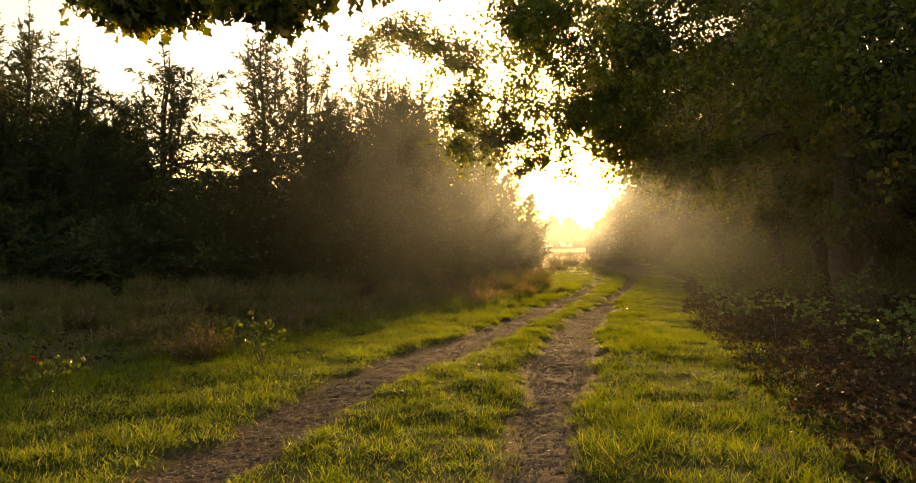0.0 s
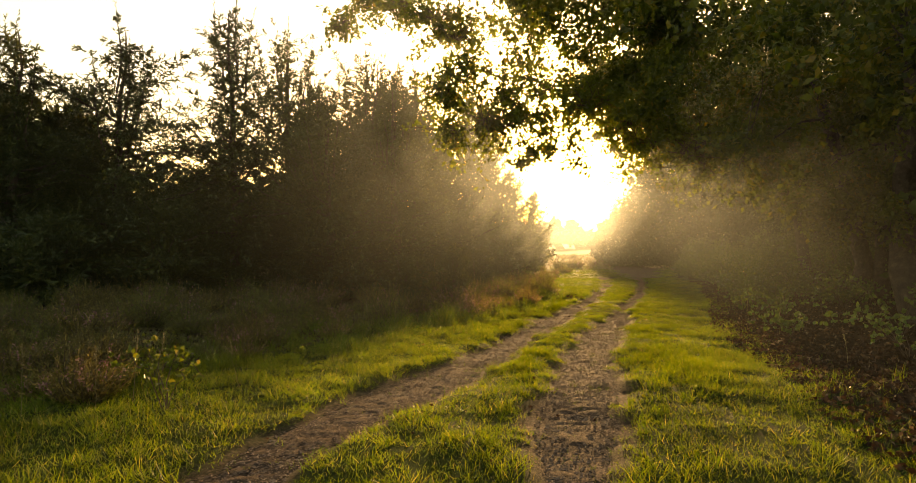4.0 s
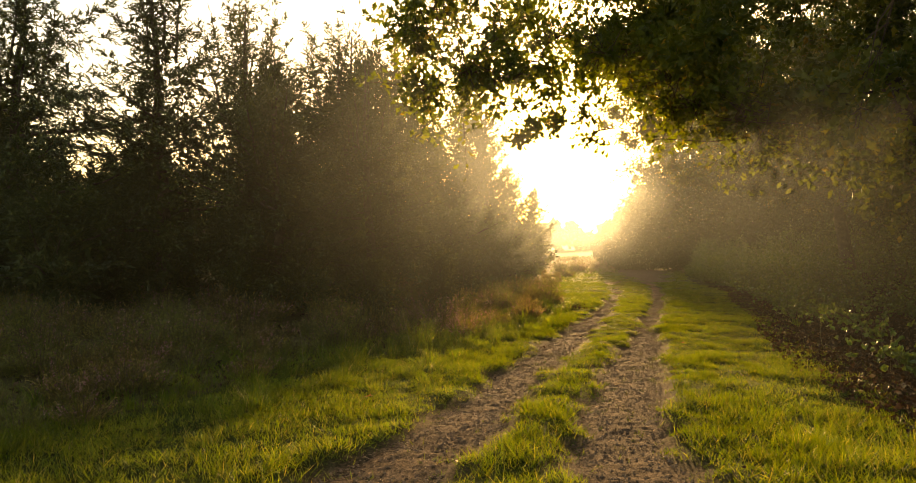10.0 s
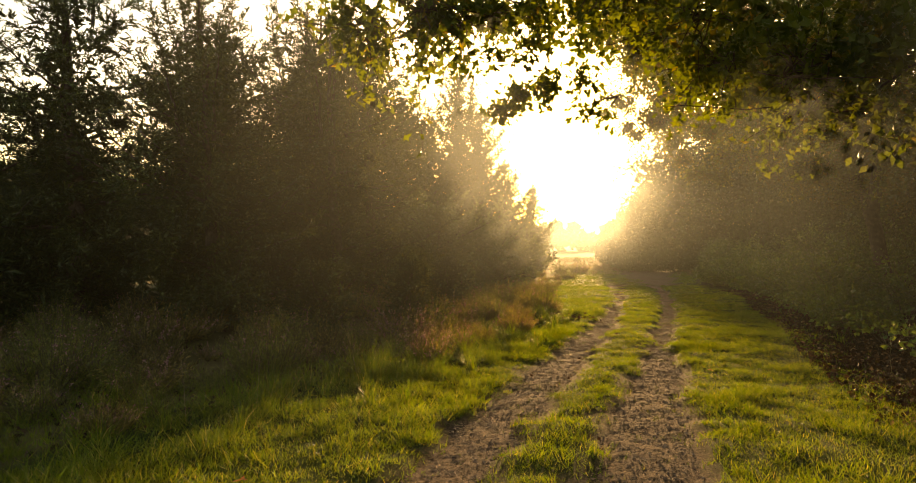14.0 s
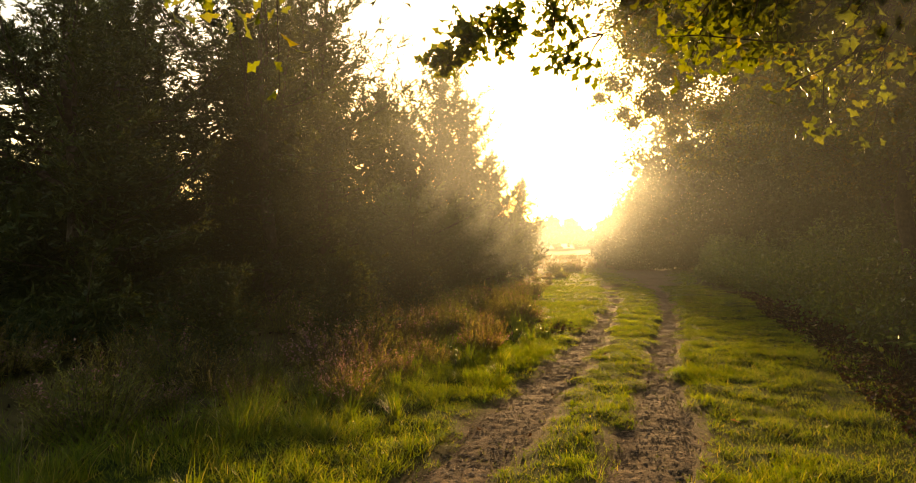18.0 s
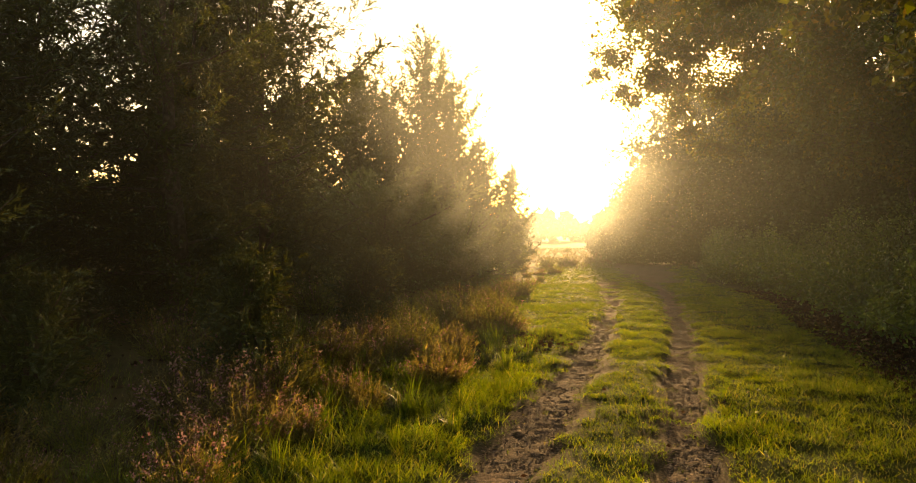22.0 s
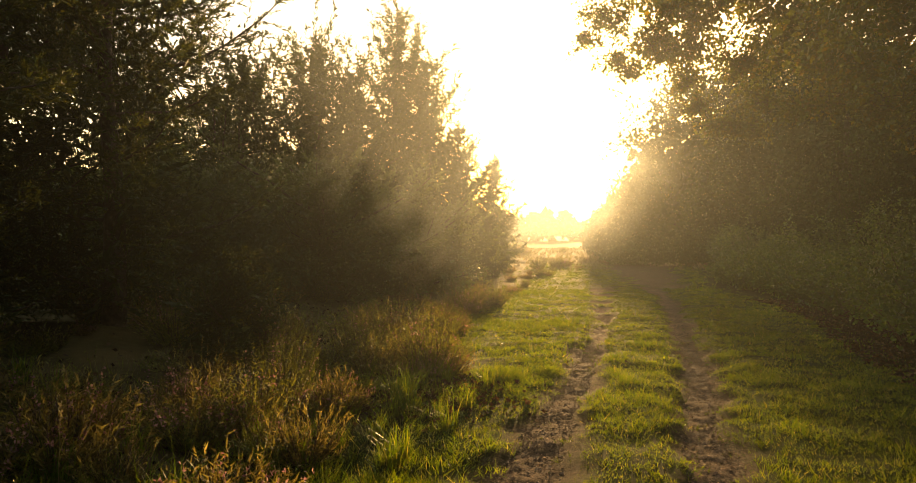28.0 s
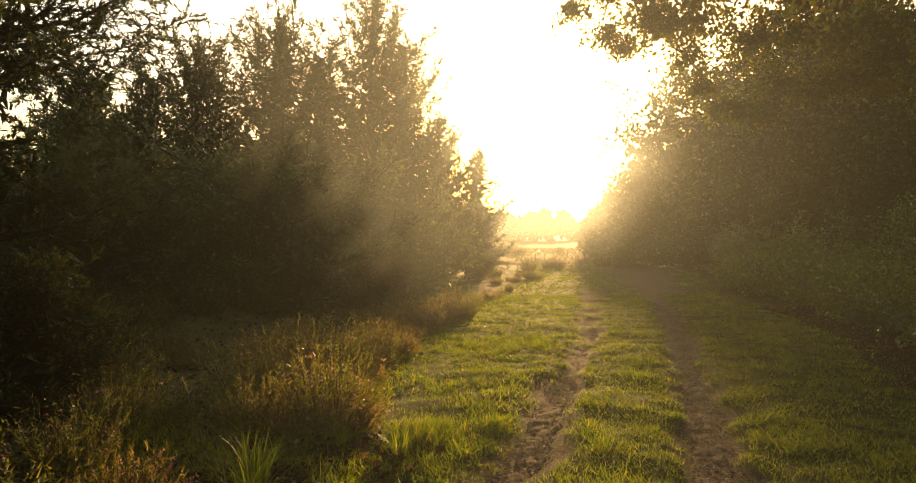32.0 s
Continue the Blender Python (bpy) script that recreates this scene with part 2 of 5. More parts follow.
RED_LEAF = leaf_material("red_leaf", [(0.0, (0.30, 0.02, 0.015)), (1.0, (0.42, 0.05, 0.02))], 0.4, (1.3, 0.6, 0.5), 0.4)
RUSSET_LEAF = leaf_material("russet_leaf", [(0.0, (0.2, 0.06, 0.02)), (1.0, (0.3, 0.1, 0.03))], 0.35, (1.3, 0.9, 0.5), 0.3)
BARK = solid_material("bark", [(0.3, (0.035, 0.026, 0.018)), (0.55, (0.075, 0.056, 0.04)), (0.75, (0.13, 0.10, 0.075))], 9.0, 0.92, 0.9, 26.0, 0.03)
TWIG = solid_material("twig_bark", [(0.3, (0.05, 0.034, 0.022)), (0.7, (0.11, 0.078, 0.05))], 20.0, 0.85, 0.4)
CRUMB = solid_material("earth_crumb", [(0.3, (0.1, 0.062, 0.04)), (0.6, (0.22, 0.145, 0.096)), (0.8, (0.38, 0.28, 0.2))], 3.0, 0.9, 0.2)
FAR_LEAF = leaf_material("far_foliage", [(0.0, (0.04, 0.055, 0.02)), (1.0, (0.075, 0.085, 0.03))], 0.04, (1.5, 1.3, 0.5), 0.08, 0.65, 0.3)


# ---- mesh helpers ----
def rng(seed):
    return np.random.default_rng(seed)


def mesh_of(name, v, f, mat, smooth=False):
    """A triangle mesh from arrays."""
    me = bpy.data.meshes.new(name)
    v, f = np.asarray(v, np.float32), np.asarray(f, np.int32)
    me.vertices.add(len(v))
    me.vertices.foreach_set("co", v.ravel())
    me.loops.add(len(f) * 3)
    me.loops.foreach_set("vertex_index", f.ravel())
    me.polygons.add(len(f))
    me.polygons.foreach_set("loop_start", np.arange(0, len(f) * 3, 3, dtype=np.int32))
    me.polygons.foreach_set("use_smooth", np.full(len(f), smooth))
    me.update(calc_edges=True)
    me.materials.append(mat)
    return me


def part(name, vf, material, parent=None, label="", smooth=False, kind=""):
    """One mesh object under a thing or a part; its arrays are in the parent's own space."""
    ob = new(name, mesh_of(name, vf[0], vf[1], material, smooth))
    ob.parent = parent
    if kind:
        ob["kind"] = kind
    if label:
        ob["label"] = label
    return ob


def thing(name, at, label, category, group="", turn=0.0, kind=""):
    ob = new(name)
    ob.empty_display_size = 0.2
    ob.matrix_basis = pose(*at, 0, 0, turn)
    return tagged(ob, label, category, group, kind)


def join(pieces):
    vs, fs, n = [], [], 0
    for v, f in pieces:
        vs.append(v)
        fs.append(np.asarray(f) + n)
        n += len(v)
    return np.concatenate(vs), np.concatenate(fs)


def scatter(template, pos, rot, size):
    """Copies of a small template, turned by matrices and scaled, in one pair of arrays."""
    tv, tf = template
    m, n = len(pos), len(tv)
    size = np.asarray(size, float)
    size = size[:, None, None] if size.ndim == 1 else size[:, None, :]
    v = np.einsum("mij,mnj->mni", rot, tv[None] * size) + pos[:, None, :]
    f = tf[None] + (np.arange(m) * n)[:, None, None]
    return v.reshape(-1, 3), f.reshape(-1, 3)


def aim(d, r, roll=None):
    """Matrices whose y axis lies along d, rolled at random about it."""
    d = d / np.maximum(np.linalg.norm(d, axis=1, keepdims=True), 1e-9)
    ref = r.normal(size=d.shape) if roll is None else roll
    s = np.cross(d, ref)
    s /= np.maximum(np.linalg.norm(s, axis=1, keepdims=True), 1e-9)
    return np.stack([s, d, np.cross(s, d)], axis=2)


def tube(points, radii, sides=7):
    """A tapered limb along points."""
    p, k = np.asarray(points, float), len(points)
    d = np.gradient(p, axis=0)
    d /= np.maximum(np.linalg.norm(d, axis=1, keepdims=True), 1e-9)
    ref = np.where(np.abs(d[:, 2:3]) > 0.9, np.array([[1.0, 0, 0]]), np.array([[0, 0, 1.0]]))
    s = np.cross(d, ref)
    s /= np.linalg.norm(s, axis=1, keepdims=True)
    u = np.cross(s, d)
    a = np.linspace(0, 2 * np.pi, sides, endpoint=False)
    ring = np.cos(a)[None, :, None] * s[:, None, :] + np.sin(a)[None, :, None] * u[:, None, :]
    v = (p[:, None, :] + ring * np.asarray(radii, float)[:, None, None]).reshape(-1, 3)
    f = []
    for i in range(k - 1):
        for j in range(sides):
            q = (j + 1) % sides
            f += [(i * sides + j, i * sides + q, (i + 1) * sides + q), (i * sides + j, (i + 1) * sides + q, (i + 1) * sides + j)]
    v = np.vstack([v, p[-1:] + d[-1:] * radii[-1]])
    f += [((k - 1) * sides + j, (k - 1) * sides + (j + 1) % sides, k * sides) for j in range(sides)]
    return v, np.array(f)


def bent(a, b, r, sway=0.12, k=7, sag=0.0):
    """A wandering line from a to b."""
    a, b = np.asarray(a, float), np.asarray(b, float)
    t = np.linspace(0, 1, k)[:, None]
    length = np.linalg.norm(b - a)
    w = np.cumsum(r.normal(size=(k, 3)), axis=0)
    w -= w[0] + (w[-1] - w[0]) * t
    return a + (b - a) * t + w * sway * length / k + np.array([0, 0, 1.0]) * sag * length * np.sin(np.pi * t)


def vnoise(x, y, cell, seed):
    """Smooth value noise, -1 to 1."""
    g = rng(seed).uniform(-1, 1, (256, 256))
    u, v = np.asarray(x) / cell + 1000.37, np.asarray(y) / cell + 1000.71
    i, j = np.floor(u).astype(int), np.floor(v).astype(int)
    a, b = u - i, v - j
    a, b = a * a * (3 - 2 * a), b * b * (3 - 2 * b)
    i0, i1, j0, j1 = i % 256, (i + 1) % 256, j % 256, (j + 1) % 256
    return (g[i0, j0] * (1 - a) + g[i1, j0] * a) * (1 - b) + (g[i0, j1] * (1 - a) + g[i1, j1] * a) * b


def step(a, b, x):
    t = np.clip((x - a) / (b - a), 0, 1)
    return t * t * (3 - 2 * t)


# leaf shapes: length along y, 1 long
NEEDLE = (np.array([(-0.5, 0, 0), (0.5, 0, 0), (0, 1, 0.3)]), np.array([(0, 1, 2)]))
SMALL = (np.array([(0, 0, 0), (-0.3, 0.45, 0.08), (0.3, 0.5, 0.08), (0, 1, -0.08)]), np.array([(0, 2, 1), (1, 2, 3)]))
OVAL = (np.array([(0, 0, 0), (-0.27, 0.35, 0.07), (0.27, 0.35, 0.07), (0, 0.45, 0), (-0.2, 0.72, 0.04), (0.2, 0.72, 0.04), (0, 1, -0.08)]),
        np.array([(0, 3, 1), (0, 2, 3), (1, 3, 4), (3, 2, 5), (4, 3, 6), (3, 5, 6)]))
LOBED = (np.array([(0, 0, 0), (-0.15, 0.2, 0.04), (-0.1, 0.36, 0.02), (-0.34, 0.6, 0.09), (-0.14, 0.7, 0.02), (0, 1, -0.1), (0.16, 0.76, 0.02), (0.34, 0.55, 0.09), (0.1, 0.4, 0.02), (0.16, 0.24, 0.04)]),
         np.array([(0, 9, 1), (1, 9, 8), (1, 8, 2), (2, 8, 4), (2, 4, 3), (4, 8, 6), (8, 7, 6), (4, 6, 5)]))


def needle_spray(seed, n, width, reach):
    """A short juniper shoot set round with thin pointed side shoots."""
    r = rng(seed)
    v, f = [], []
    for i in range(n):
        t = i / n
        a = r.uniform(0, 2 * np.pi)
        side = np.array([np.cos(a), 0, np.sin(a)])
        base = np.array([0, t * 0.85, 0])
        d = side * r.uniform(0.5, 0.9) * (1 - 0.6 * t) + np.array([0, r.uniform(0.5, 0.9), 0])
        tip = base + d * r.uniform(0.75, 1.25) * reach
        across = np.cross(d, r.normal(size=3))
        across *= width / np.linalg.norm(across)
        k = len(v)
        v += [base - across, base + across, tip]
        f.append((k, k + 1, k + 2))
    v += [(-width, 0, 0), (width, 0, 0), (0, 1.15, 0)]
    k = len(v) - 3
    f += [(k, k + 1, k + 2)]
    return np.array(v, float), np.array(f)


SPRAYS = [needle_spray(s, 5, 0.108, 0.68) for s in (11, 12, 13)]
CORES = [needle_spray(s, 4, 0.15, 0.7) for s in (14, 15, 16)]


# ---- the lie of the land ----
def lie(y):
    return np.interp(y, (-50, 0, 8, 14, 20, 30, 37, 50, 110, 400, 2500), (0.5, 0.35, 0.28, 0.15, 0.08, -0.03, -0.18, -0.28, -0.25, 0.2, 0.6))


def edge_ll(y):
    return np.interp(y, (-4, 3.7, 4.9, 5.8, 7, 8.4, 10.4, 12, 13.4, 15.2, 18.2, 19.4, 22.7, 27.5, 36, 42), (-2.9, -1.81, -1.59, -1.38, -1.09, -0.6, 0.2, 0.62, 1.07, 1.64, 2.62, 3.05, 4.05, 5.3, 6.9, 8.3))


def edge_lr(y):
    return np.interp(y, (-4, 3.7, 4.5, 5.6, 6.7, 8.2, 10.5, 12.6, 14.3, 16.2, 19.1, 21.1, 24.2, 27.5, 36, 42), (-2.2, -1.19, -1.09, -0.87, -0.47, 0.11, 0.85, 1.45, 1.95, 2.53, 3.45, 3.98, 4.85, 5.7, 7.7, 9.0))


def edge_rl(y):
    return np.interp(y, (-4, 3.7, 5.6, 7.5, 8.4, 10.6, 12.6, 14.3, 16.1, 20, 23.3, 25.9, 30, 34.2, 38), (-1.1, 0.2, 0.52, 0.77, 0.97, 1.32, 1.96, 2.51, 3.16, 4.38, 5.45, 6.19, 7.3, 8.33, 8.8))


def edge_rr(y):
    return np.interp(y, (-4, 3.7, 5.4, 6.8, 9.7, 11.8, 14.3, 17.4, 20.4, 22.9, 27.4, 33, 37), (-0.6, 0.69, 0.98, 1.29, 1.92, 2.42, 3.15, 4.0, 4.94, 5.74, 7.02, 8.42, 9.43))


def edge_wood(y):
    return np.interp(y, (-4, 3.5, 4.7, 5.6, 6.8, 9, 11.7, 13, 15.6, 19, 24.1, 27.2, 30, 37, 45, 70), (1.6, 2.35, 2.6, 2.85, 3.05, 3.65, 4.1, 4.45, 5.3, 6.55, 8.1, 9.25, 9.95, 10.8, 13.5, 21))


def edge_heath(y):
    return np.interp(y, (-4, 6.3, 7.5, 11.5, 14, 15.2, 17, 18, 19.7, 21.4, 22.9, 24.8, 28.6, 36, 45, 60), (-6.0, -4.1, -3.5, -1.9, -0.8, -0.2, 0.9, 1.45, 1.9, 2.6, 2.7, 2.55, 3.0, 5.1, 7.0, 9.5))


def soil_at(x, y):
    """1 in the worn wheel tracks, 0 in the turf."""
    w = 0.11 * vnoise(x, y, 0.5, 3) + 0.10 * vnoise(x, y, 0.14, 4)
    soft = 0.13
    worn = 0.08 * vnoise(x, y, 1.1, 5) * step(15, 24, y)
    left = step(-soft, soft, x - edge_ll(y) + w - worn) * step(-soft, soft, edge_lr(y) - x + w - worn) * (1 - (0.12 + 0.88 * step(24, 30, y)) * 0.75 * step(-0.3, 0.4, vnoise(x, y, 0.6, 8)) * step(14, 20, y))
    right = step(-soft, soft, x - edge_rl(y) + w) * step(-soft, soft, edge_rr(y) - x + w)
    mid = 0.6 * step(0.42, 0.8, vnoise(x, y, 0.8, 6)) * step(15, 11, y) * step(-0.1, 0.2, x - edge_lr(y)) * step(-0.1, 0.2, edge_rl(y) - x)
    out = np.where(y < 41, np.maximum(left * (y < 40), right * (y < 38.5)), 0)
    bare = step(36, 39, y + 0.5 * w) * step(-0.6, 0.6, x - (8.9 + 0.16 * (y - 38)) + 3 * w) * step(-0.5, 0.5, 10.3 + 0.3 * (y - 38) - x + 3 * w) * (1 - step(66, 74, y))
    return np.clip(np.maximum(np.maximum(out, mid), bare), 0, 1)


def ground_z(x, y, sunk=True):
    x, y = np.asarray(x, float), np.asarray(y, float)
    near = 1 - step(60, 140, np.abs(y) + np.abs(x))
    z = lie(y)
    z = z + near * (0.02 * vnoise(x, y, 1.6, 21) + 0.01 * vnoise(x, y, 0.45, 22))
    if sunk:
        z = z + near * 0.014 * vnoise(x, y, 0.27, 26) * (1 - soil_at(x, y))
        z = z - near * 0.05 * soil_at(x, y)
    off = np.maximum(edge_heath(y) - x, 0)
    z = z + near * (0.10 * step(0, 2.5, off) + 0.26 * step(0.6, 5.0, off) + 0.10 * step(0, 3, off) * vnoise(x, y, 1.3, 24))
    ro = np.maximum(x - edge_wood(y), 0)
    z = z + near * (0.22 * step(0, 4, ro) + 0.05 * step(0, 1.5, ro) * vnoise(x, y, 0.9, 25))
    return z


def build_ground():
    xs = np.concatenate([-np.geomspace(2400, 16, 26), np.linspace(-15, -5.2, 36), np.arange(-5, 12.01, 0.135), np.linspace(12.4, 26, 40), np.geomspace(27, 2400, 24)])
    ys = np.concatenate([-np.geomspace(2400, 9, 20), np.linspace(-8, 1.8, 26), np.arange(2, 40.01, 0.15), np.linspace(40.4, 80, 90), np.geomspace(82, 2400, 30)])
    gx, gy = np.meshgrid(xs, ys)
    gz = ground_z(gx, gy)
    for a, b, end in ((edge_ll, edge_lr, 25), (edge_rl, edge_rr, 27)):
        gz = gz - 0.07 * step(0.08, 0.24, gx - a(gy)) * step(0.08, 0.24, b(gy) - gx) * step(2.5, 3.0, gy) * step(end, end - 1.0, gy)
    v = np.stack([gx, gy, gz], axis=2).reshape(-1, 3)
    ny, nx = gx.shape
    i = (np.arange(ny - 1)[:, None] * nx + np.arange(nx - 1)[None, :]).ravel()
    f = np.concatenate([np.stack([i, i + 1, i + nx + 1], 1), np.stack([i, i + nx + 1, i + nx], 1)])
    ob = part("ground", (v, f), GROUND, smooth=True)
    tagged(ob, "sandy woodland ground with two worn wheel tracks through turf", "ground", kind="structure")
    x, y = v[:, 0], v[:, 1]
    wob = 0.25 * vnoise(x, y, 0.7, 31) + 0.15 * vnoise(x, y, 0.25, 32)
    for key, val in (("soil", soil_at(x, y)), ("mould", step(-0.15, 0.35, x - edge_wood(y) + wob) * (1 - 0.6 * step(24, 30, y))), ("heath", np.maximum(step(-0.15, 0.4, edge_heath(y) - x + wob), step(52, 62, y)))):
        ob.data.attributes.new(key, "FLOAT", "POINT").data.foreach_set("value", np.asarray(val, np.float32))
    return ob


build_ground()


def wheel_track(a, b, y0, y1, seed):
    """The trodden earth of one wheel track: ripples, hoof and boot marks, crumbly edges that sink under the turf."""
    ys, us = np.arange(y0, y1, 0.027), np.linspace(-0.06, 1.06, 36)
    gy, gu = np.meshgrid(ys, us, indexing="ij")
    gx = a(gy) + (b(gy) - a(gy)) * gu
    rim = step(0.0, 0.3, gu + 0.09 * vnoise(gx, gy, 0.2, seed)) * step(0.0, 0.3, 1 - gu + 0.09 * vnoise(gx, gy, 0.2, seed + 1))
    marks = 0.003 * vnoise(gx, gy * 1.5, 0.3, seed + 2) + 0.002 * vnoise(gx, gy * 1.3, 0.13, seed + 3) + 0.0036 * vnoise(gx, gy, 0.075, seed + 4) + 0.0048 * vnoise(gx, gy, 0.05, seed + 6)
    prints = -0.001 * step(0.35, 0.7, vnoise(gx * 1.2, gy, 0.33, seed + 5))
    gz = ground_z(gx, gy, False) - 0.056 - 0.05 * step(y1 - 1.6, y1, gy) + rim * (0.012 + marks + prints)
    ny, nx = gx.shape
    i = (np.arange(ny - 1)[:, None] * nx + np.arange(nx - 1)[None, :]).ravel()
    f = np.concatenate([np.stack([i, i + 1, i + nx + 1], 1), np.stack([i, i + nx + 1, i + nx], 1)])
    ob = part("wheel_track", (np.stack([gx, gy, gz], 2).reshape(-1, 3), f), GROUND, smooth=True)
    ob.data.attributes.new("soil", "FLOAT", "POINT").data.foreach_set("value", np.ones(ny * nx, np.float32))
    tagged(ob, "worn sandy wheel track with footprints between grass", "track", kind="structure")


wheel_track(edge_ll, edge_lr, 2.4, 25.0, 61)
wheel_track(edge_rl, edge_rr, 2.4, 27.0, 71)


# ---- trees ----
def along(line, s):
    """Points on a line at the shares s of its length."""
    k = np.linspace(0, 1, len(line))
    return np.stack([np.interp(s, k, line[:, j]) for j in range(3)], 1)


def juniper(x, y, height, radius, seed, fine=0.12, lead=3, ragged=0.25, label="", droop=0.4, low=0.04, belly=0.3, skirt=0.8, mat=None, dense=1.0, core=1.0, upswept=0.55, shoots=1.0):
    """A ragged juniper: a stem, boughs that carry branchlets set with needle shoots, and pointed leaders at the top."""
    r = rng(seed)
    base = float(ground_z(x, y)) - 0.05
    ob = thing("juniper", (x, y, base), label or "dark green juniper with ragged pointed shoots", "tree", "junipers beside the track")
    stem = bent((0, 0, 0), (r.normal() * 0.12, r.normal() * 0.12, height * 0.95), r, 0.08, 9)
    part("trunk", tube(stem, np.linspace(0.05 + 0.016 * height, 0.012, 9)), BARK, ob, smooth=True)
    nb, limbs = int((34 + 9 * height) * dense), 0
    fp, fd, fs, cp, cd, cs = [], [], [], [], [], []

    def sprigs(foot, way, length, size, hang):
        """Needle shoots along branchlets that leave their feet in the given ways."""
        k = max(2, int(float(np.mean(length)) / (size * 0.62) + 0.5))
        u = (np.arange(k)[None, :] + r.uniform(0.1, 1.0, (len(foot), k))) / k
        p = foot[:, None, :] + way[:, None, :] * (length[:, None] * u)[:, :, None]
        p[:, :, 2] -= hang * length[:, None] * u ** 2
        d = way[:, None, :] + r.normal(size=p.shape) * 0.42
        d[:, :, 2] -= hang * 0.6 * u
        fp.append(p.reshape(-1, 3))
        fd.append(d.reshape(-1, 3))
        fs.append((size * r.uniform(0.7, 1.3, u.shape) * (1.08 - 0.25 * u)).ravel())
    turn = r.uniform(0, 6.28)
    for i in range(nb):
        t = low + (0.96 - low) * (i + r.uniform()) / nb
        foot = along(stem, np.array([t]))[0]
        prof = min(1.0, (1 - t) / (1 - belly)) ** 0.7 * (skirt + (1 - skirt) * min(1, t / belly))
        length = max(0.18, radius * prof * float(np.clip(1 + ragged * r.normal(), 0.45, 1.5)))
        turn += 2.4 + r.normal() * 0.4
        out = np.array([np.cos(turn), np.sin(turn), 0])
        rise = 0.12 + upswept * t + r.normal() * 0.12 - droop * r.uniform(0, 0.9)
        s6 = np.linspace(0, 1, 6)[:, None]
        line = foot + out * length * s6 + np.array([0, 0, 1.0]) * length * (rise * s6 - 0.35 * droop * s6 ** 2 + 0.3 * s6 ** 3) + np.cumsum(r.normal(size=(6, 3)), axis=0) * 0.018 * length
        if i % 3 == 0 and length > 0.4 and limbs < 18:
            part("limb", tube(line, np.linspace(0.012 + 0.011 * length, 0.004, 6), 4), BARK, ob)
            limbs += 1
        n = int((5 + 9 * length) * shoots)
        s = 0.18 + 0.82 * r.uniform(size=n) ** 0.8
        p = along(line, s)
        tangent = along(np.gradient(line, axis=0), s)
        tangent /= np.linalg.norm(tangent, axis=1, keepdims=True)
        way = tangent * 0.85 + r.normal(size=p.shape) * np.array([0.6, 0.6, 0.42]) + np.array([0, 0, 0.12 - 0.35 * droop])
        way /= np.linalg.norm(way, axis=1, keepdims=True)
        sprigs(p, way, (0.14 + 0.22 * length) * (1.2 - 0.8 * s) * r.uniform(0.6, 1.35, n), fine, 0.45 * droop)
        for m, s0, s1, wide in ((int((4 + 9 * length) * core * (1.3 - 0.7 * t)), 0.15, 0.75, 1.7), (int((3 + 5 * length) * core * (1.2 - t)), 0.0, 0.42, 3.2)):
            if m > 0:
                s = r.uniform(s0, s1, m)
                cp.append(along(line, s) + r.normal(size=(m, 3)) * (0.04 + 0.09 * length) * (1.05 - s[:, None]))
                cd.append(r.normal(size=(m, 3)) * 0.8 + out * 0.7)
                cs.append(fine * wide * r.uniform(0.7, 1.2, m) * (1 - 0.35 * t))
    for i in range(lead):
        a, q = r.uniform(0, 2 * np.pi), (0 if i == 0 else r.uniform(0.2, 0.6) * radius)
        top = np.array([np.cos(a) * q, np.sin(a) * q, height * (1.0 if i == 0 else r.uniform(0.78, 0.97))])
        line = bent(top - np.array([top[0] * 0.45, top[1] * 0.45, height * 0.28]), top, r, 0.12, 6)
        part("leader", tube(line, np.linspace(0.03, 0.004, 6), 4), BARK, ob)
        n = int(26 + 5 * height)
        s = r.uniform(0, 0.97, n)
        a = r.uniform(0, 6.28, n)
        way = np.stack([np.cos(a), np.sin(a), r.uniform(0.35, 1.1, n)], 1)
        way /= np.linalg.norm(way, axis=1, keepdims=True)
        sprigs(along(line, s), way, (0.07 + (0.1 + 0.16 * radius) * (1 - s)) * r.uniform(0.6, 1.3, n), fine * 0.85, 0.25 * droop)
        sprigs(along(line, np.linspace(0.4, 0.95, 5)), np.tile((line[-1] - line[-2]) / np.linalg.norm(line[-1] - line[-2]), (5, 1)), np.full(5, 0.06 * height), fine * 0.8, 0.0)
    made = []
    for shape, p, d, size in ((SPRAYS, fp, fd, fs), (CORES, cp, cd, cs)):
        p, d, size = np.concatenate(p), np.concatenate(d), np.concatenate(size)
        which = r.integers(0, 3, len(p))
        made += [scatter(shape[k], p[which == k], aim(d[which == k], r), size[which == k]) for k in range(3)]
    part("crown", join(made), mat or JUNIPER, ob, kind="stuff")
    return ob


